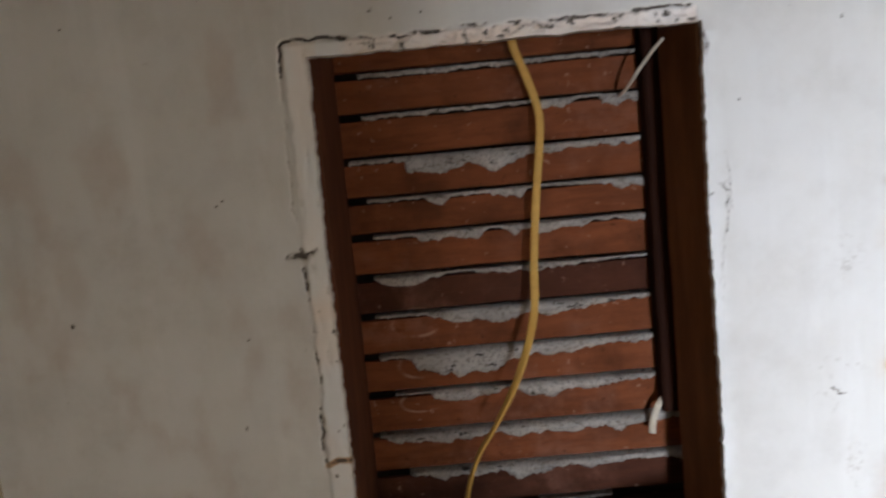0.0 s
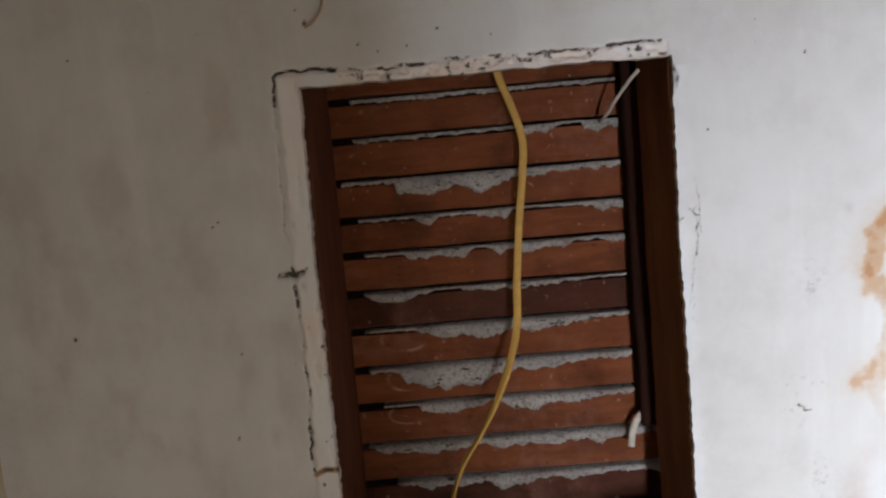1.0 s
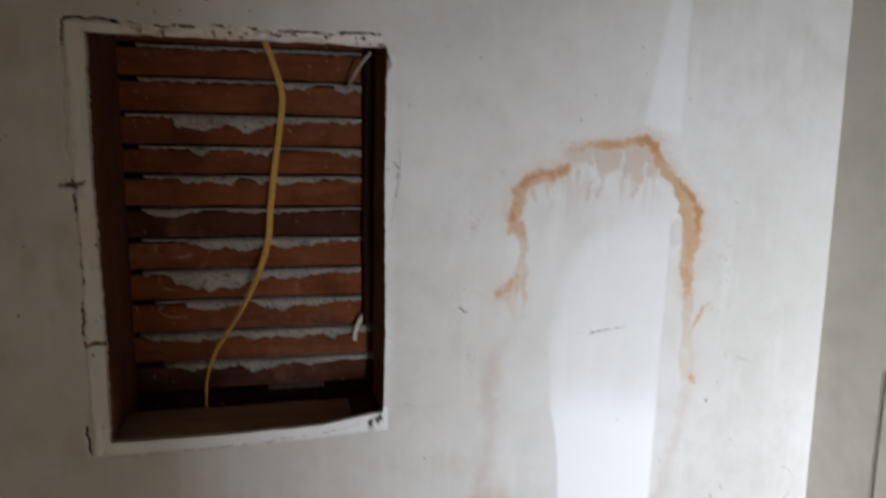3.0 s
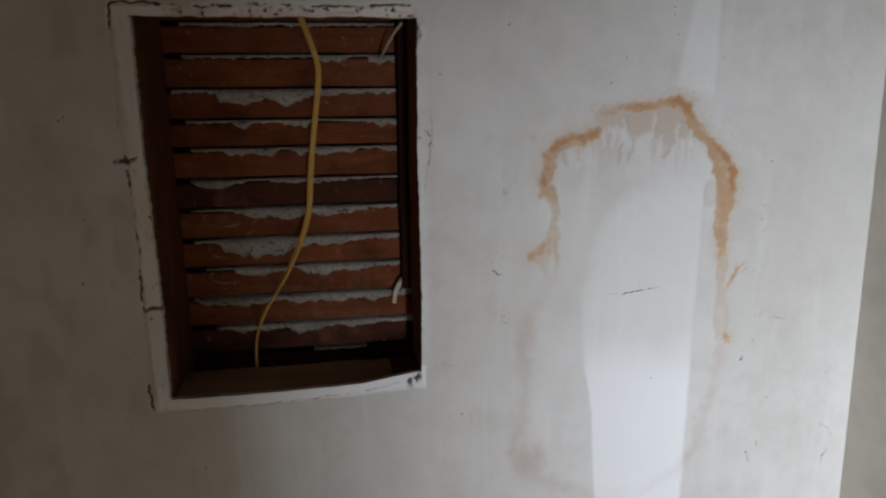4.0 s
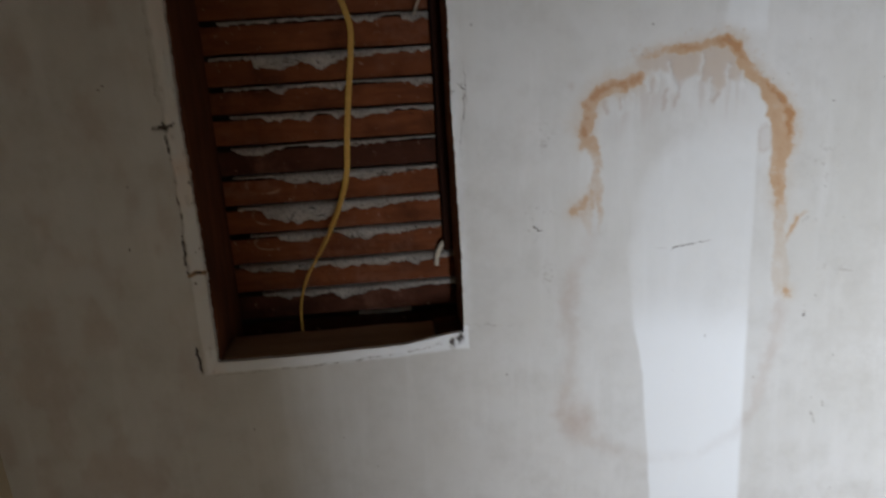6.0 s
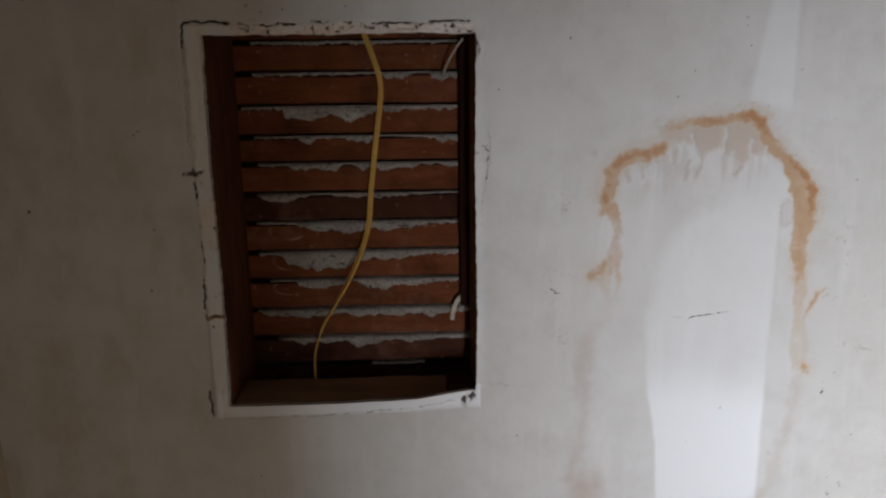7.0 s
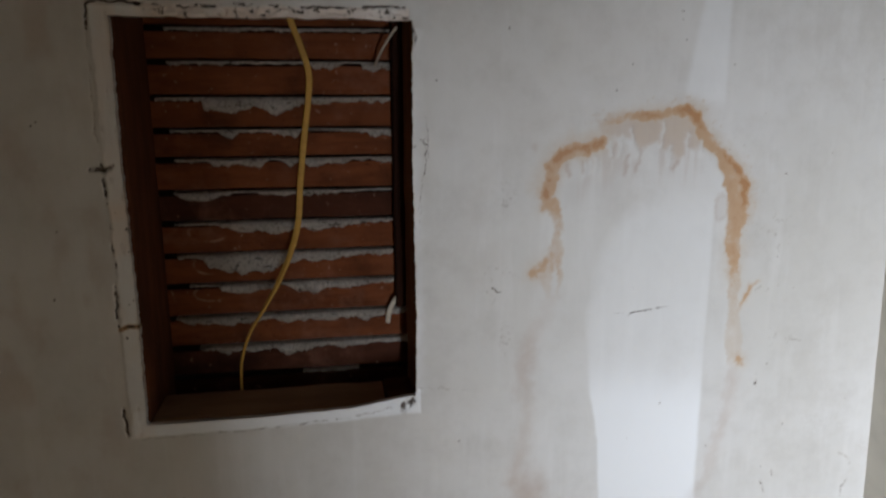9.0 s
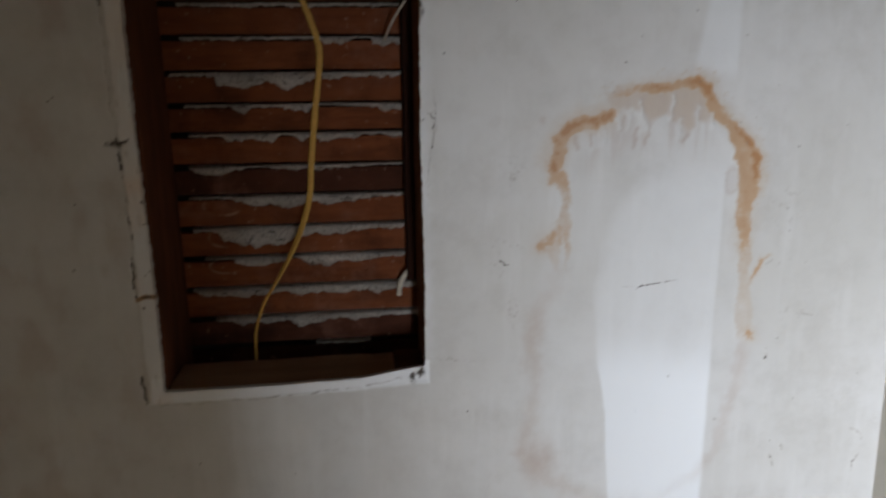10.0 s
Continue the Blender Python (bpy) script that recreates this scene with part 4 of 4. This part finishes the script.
# ---- lamp box over the opening ----
def ring_mesh(r0, r1, y0, y1, seed, jag=0.0, n=64, a0=0.0, a1=360.0, thick=0.004):
    bm = bmesh.new()
    rows = []
    full = a1 - a0 >= 360
    for k in range(n if full else n + 1):
        a = radians(a0 + (a1 - a0) * k / n)
        j0 = jag * noise.noise(Vector((math.cos(a) * 4, math.sin(a) * 4, seed)))
        j1 = jag * noise.noise(Vector((math.cos(a) * 6, math.sin(a) * 6, seed + 3)))
        pts = [(r0 + j0, y1), (r0 + j0, y0), ((r0 + r1) / 2, y0 - thick * 0.3), (r1 + j1, y0 + thick * 0.2), (r1 + j1, y1)]
        rows.append([bm.verts.new((BOX_X + r * math.cos(a), y, BOX_Z + r * math.sin(a))) for r, y in pts])
    pairs = list(zip(rows, rows[1:])) + ([(rows[-1], rows[0])] if full else [])
    for p, q in pairs:
        for i in range(4):
            bm.faces.new((p[i], p[i + 1], q[i + 1], q[i]))
    return bm


lamp_box = tagged(new("junction_box"), "old round electrical box with loose wires set in the wall", "electrical box")
lamp_box.location = (0, 0, 0)
can = bmesh.new()
rings = []
for r, y in ((0.050, 0.004), (0.0475, 0.002), (0.046, 0.006), (0.0455, 0.045), (0.040, 0.050), (0.001, 0.050)):
    rings.append([can.verts.new((BOX_X + r * math.cos(2 * math.pi * k / 48), y, BOX_Z + r * math.sin(2 * math.pi * k / 48))) for k in range(48)])
for p, q in zip(rings, rings[1:]):
    for k in range(48):
        can.faces.new((p[k], p[(k + 1) % 48], q[(k + 1) % 48], q[k]))
part("can", can, BOXMETAL, lamp_box, "dark teal-grey metal can", smooth=True)
part("filler_ring", ring_mesh(0.0445, 0.061, -0.0015, 0.006, 4, 0.004, 96), FILLER, lamp_box, "crumbled white filler rim", smooth=True)
part("torn_rim", ring_mesh(0.057, 0.0625, -0.0026, 0.003, 9, 0.004, 90, 200, 345), RUST, lamp_box, "torn brown paper edge")
part("torn_rim", ring_mesh(0.0565, 0.0645, -0.0030, 0.003, 12, 0.006, 60, 318, 392), RUST, lamp_box, "torn brown paper edge")
tab = box(BOX_X - 0.016, BOX_X + 0.016, 0.006, 0.009, BOX_Z - 0.040, BOX_Z - 0.030, 0.001)
part("strap", tab, STEEL, lamp_box, "grey metal strap")
scr = bmesh.new()
bmesh.ops.create_cone(scr, cap_ends=True, segments=20, radius1=0.0035, radius2=0.003, depth=0.003, matrix=pose(BOX_X + 0.001, -0.003, BOX_Z - 0.052, 90))
part("screw", scr, STEEL, lamp_box, "small grey screw head")
for k, (mat, pts) in enumerate(((BLACKWIRE, [(-0.03, 0.02, 0.02), (-0.028, 0.004, -0.015), (-0.034, -0.006, -0.036), (-0.028, -0.008, -0.048)]),
                                (CLOTH, [(-0.02, 0.03, -0.005), (-0.005, 0.008, -0.018), (0.012, 0.004, -0.026), (0.02, 0.012, -0.022)]),
                                (BLACKWIRE, [(-0.02, 0.02, -0.01), (-0.016, 0.0, -0.035), (-0.012, -0.005, -0.047), (-0.018, 0.002, -0.04)]),
                                (BLACKWIRE, [(0.03, 0.02, 0.01), (0.035, 0.002, -0.01), (0.045, -0.004, -0.02), (0.05, -0.003, -0.028)]),
                                (THIN_WIRE, [(-0.03, 0.01, 0.0), (-0.04, -0.004, -0.018), (-0.05, -0.006, -0.034), (-0.06, -0.004, -0.045)]))):
    part("wire", sweep(spline([(BOX_X + a, b, BOX_Z + c) for a, b, c in pts], 8), 0.0013, 0.0013, sides=8, power=1), mat, lamp_box, smooth=True)

thin = part("thin_wire", sweep(spline([(0.140, -0.004, 1.682), (0.125, -0.006, 1.672), (0.106, -0.005, 1.664), (0.090, -0.004, 1.657), (0.072, -0.004, 1.653), (0.052, -0.004, 1.650), (0.040, -0.005, 1.645),
                                      (0.031, -0.005, 1.635), (0.027, -0.005, 1.622), (0.018, -0.004, 1.611), (0.010, -0.003, 1.607)], 8), 0.0014, 0.0014, sides=8, power=1), THIN_WIRE, smooth=True)
tagged(thin, "thin tan wire trailing from the box down the wall", "wire")
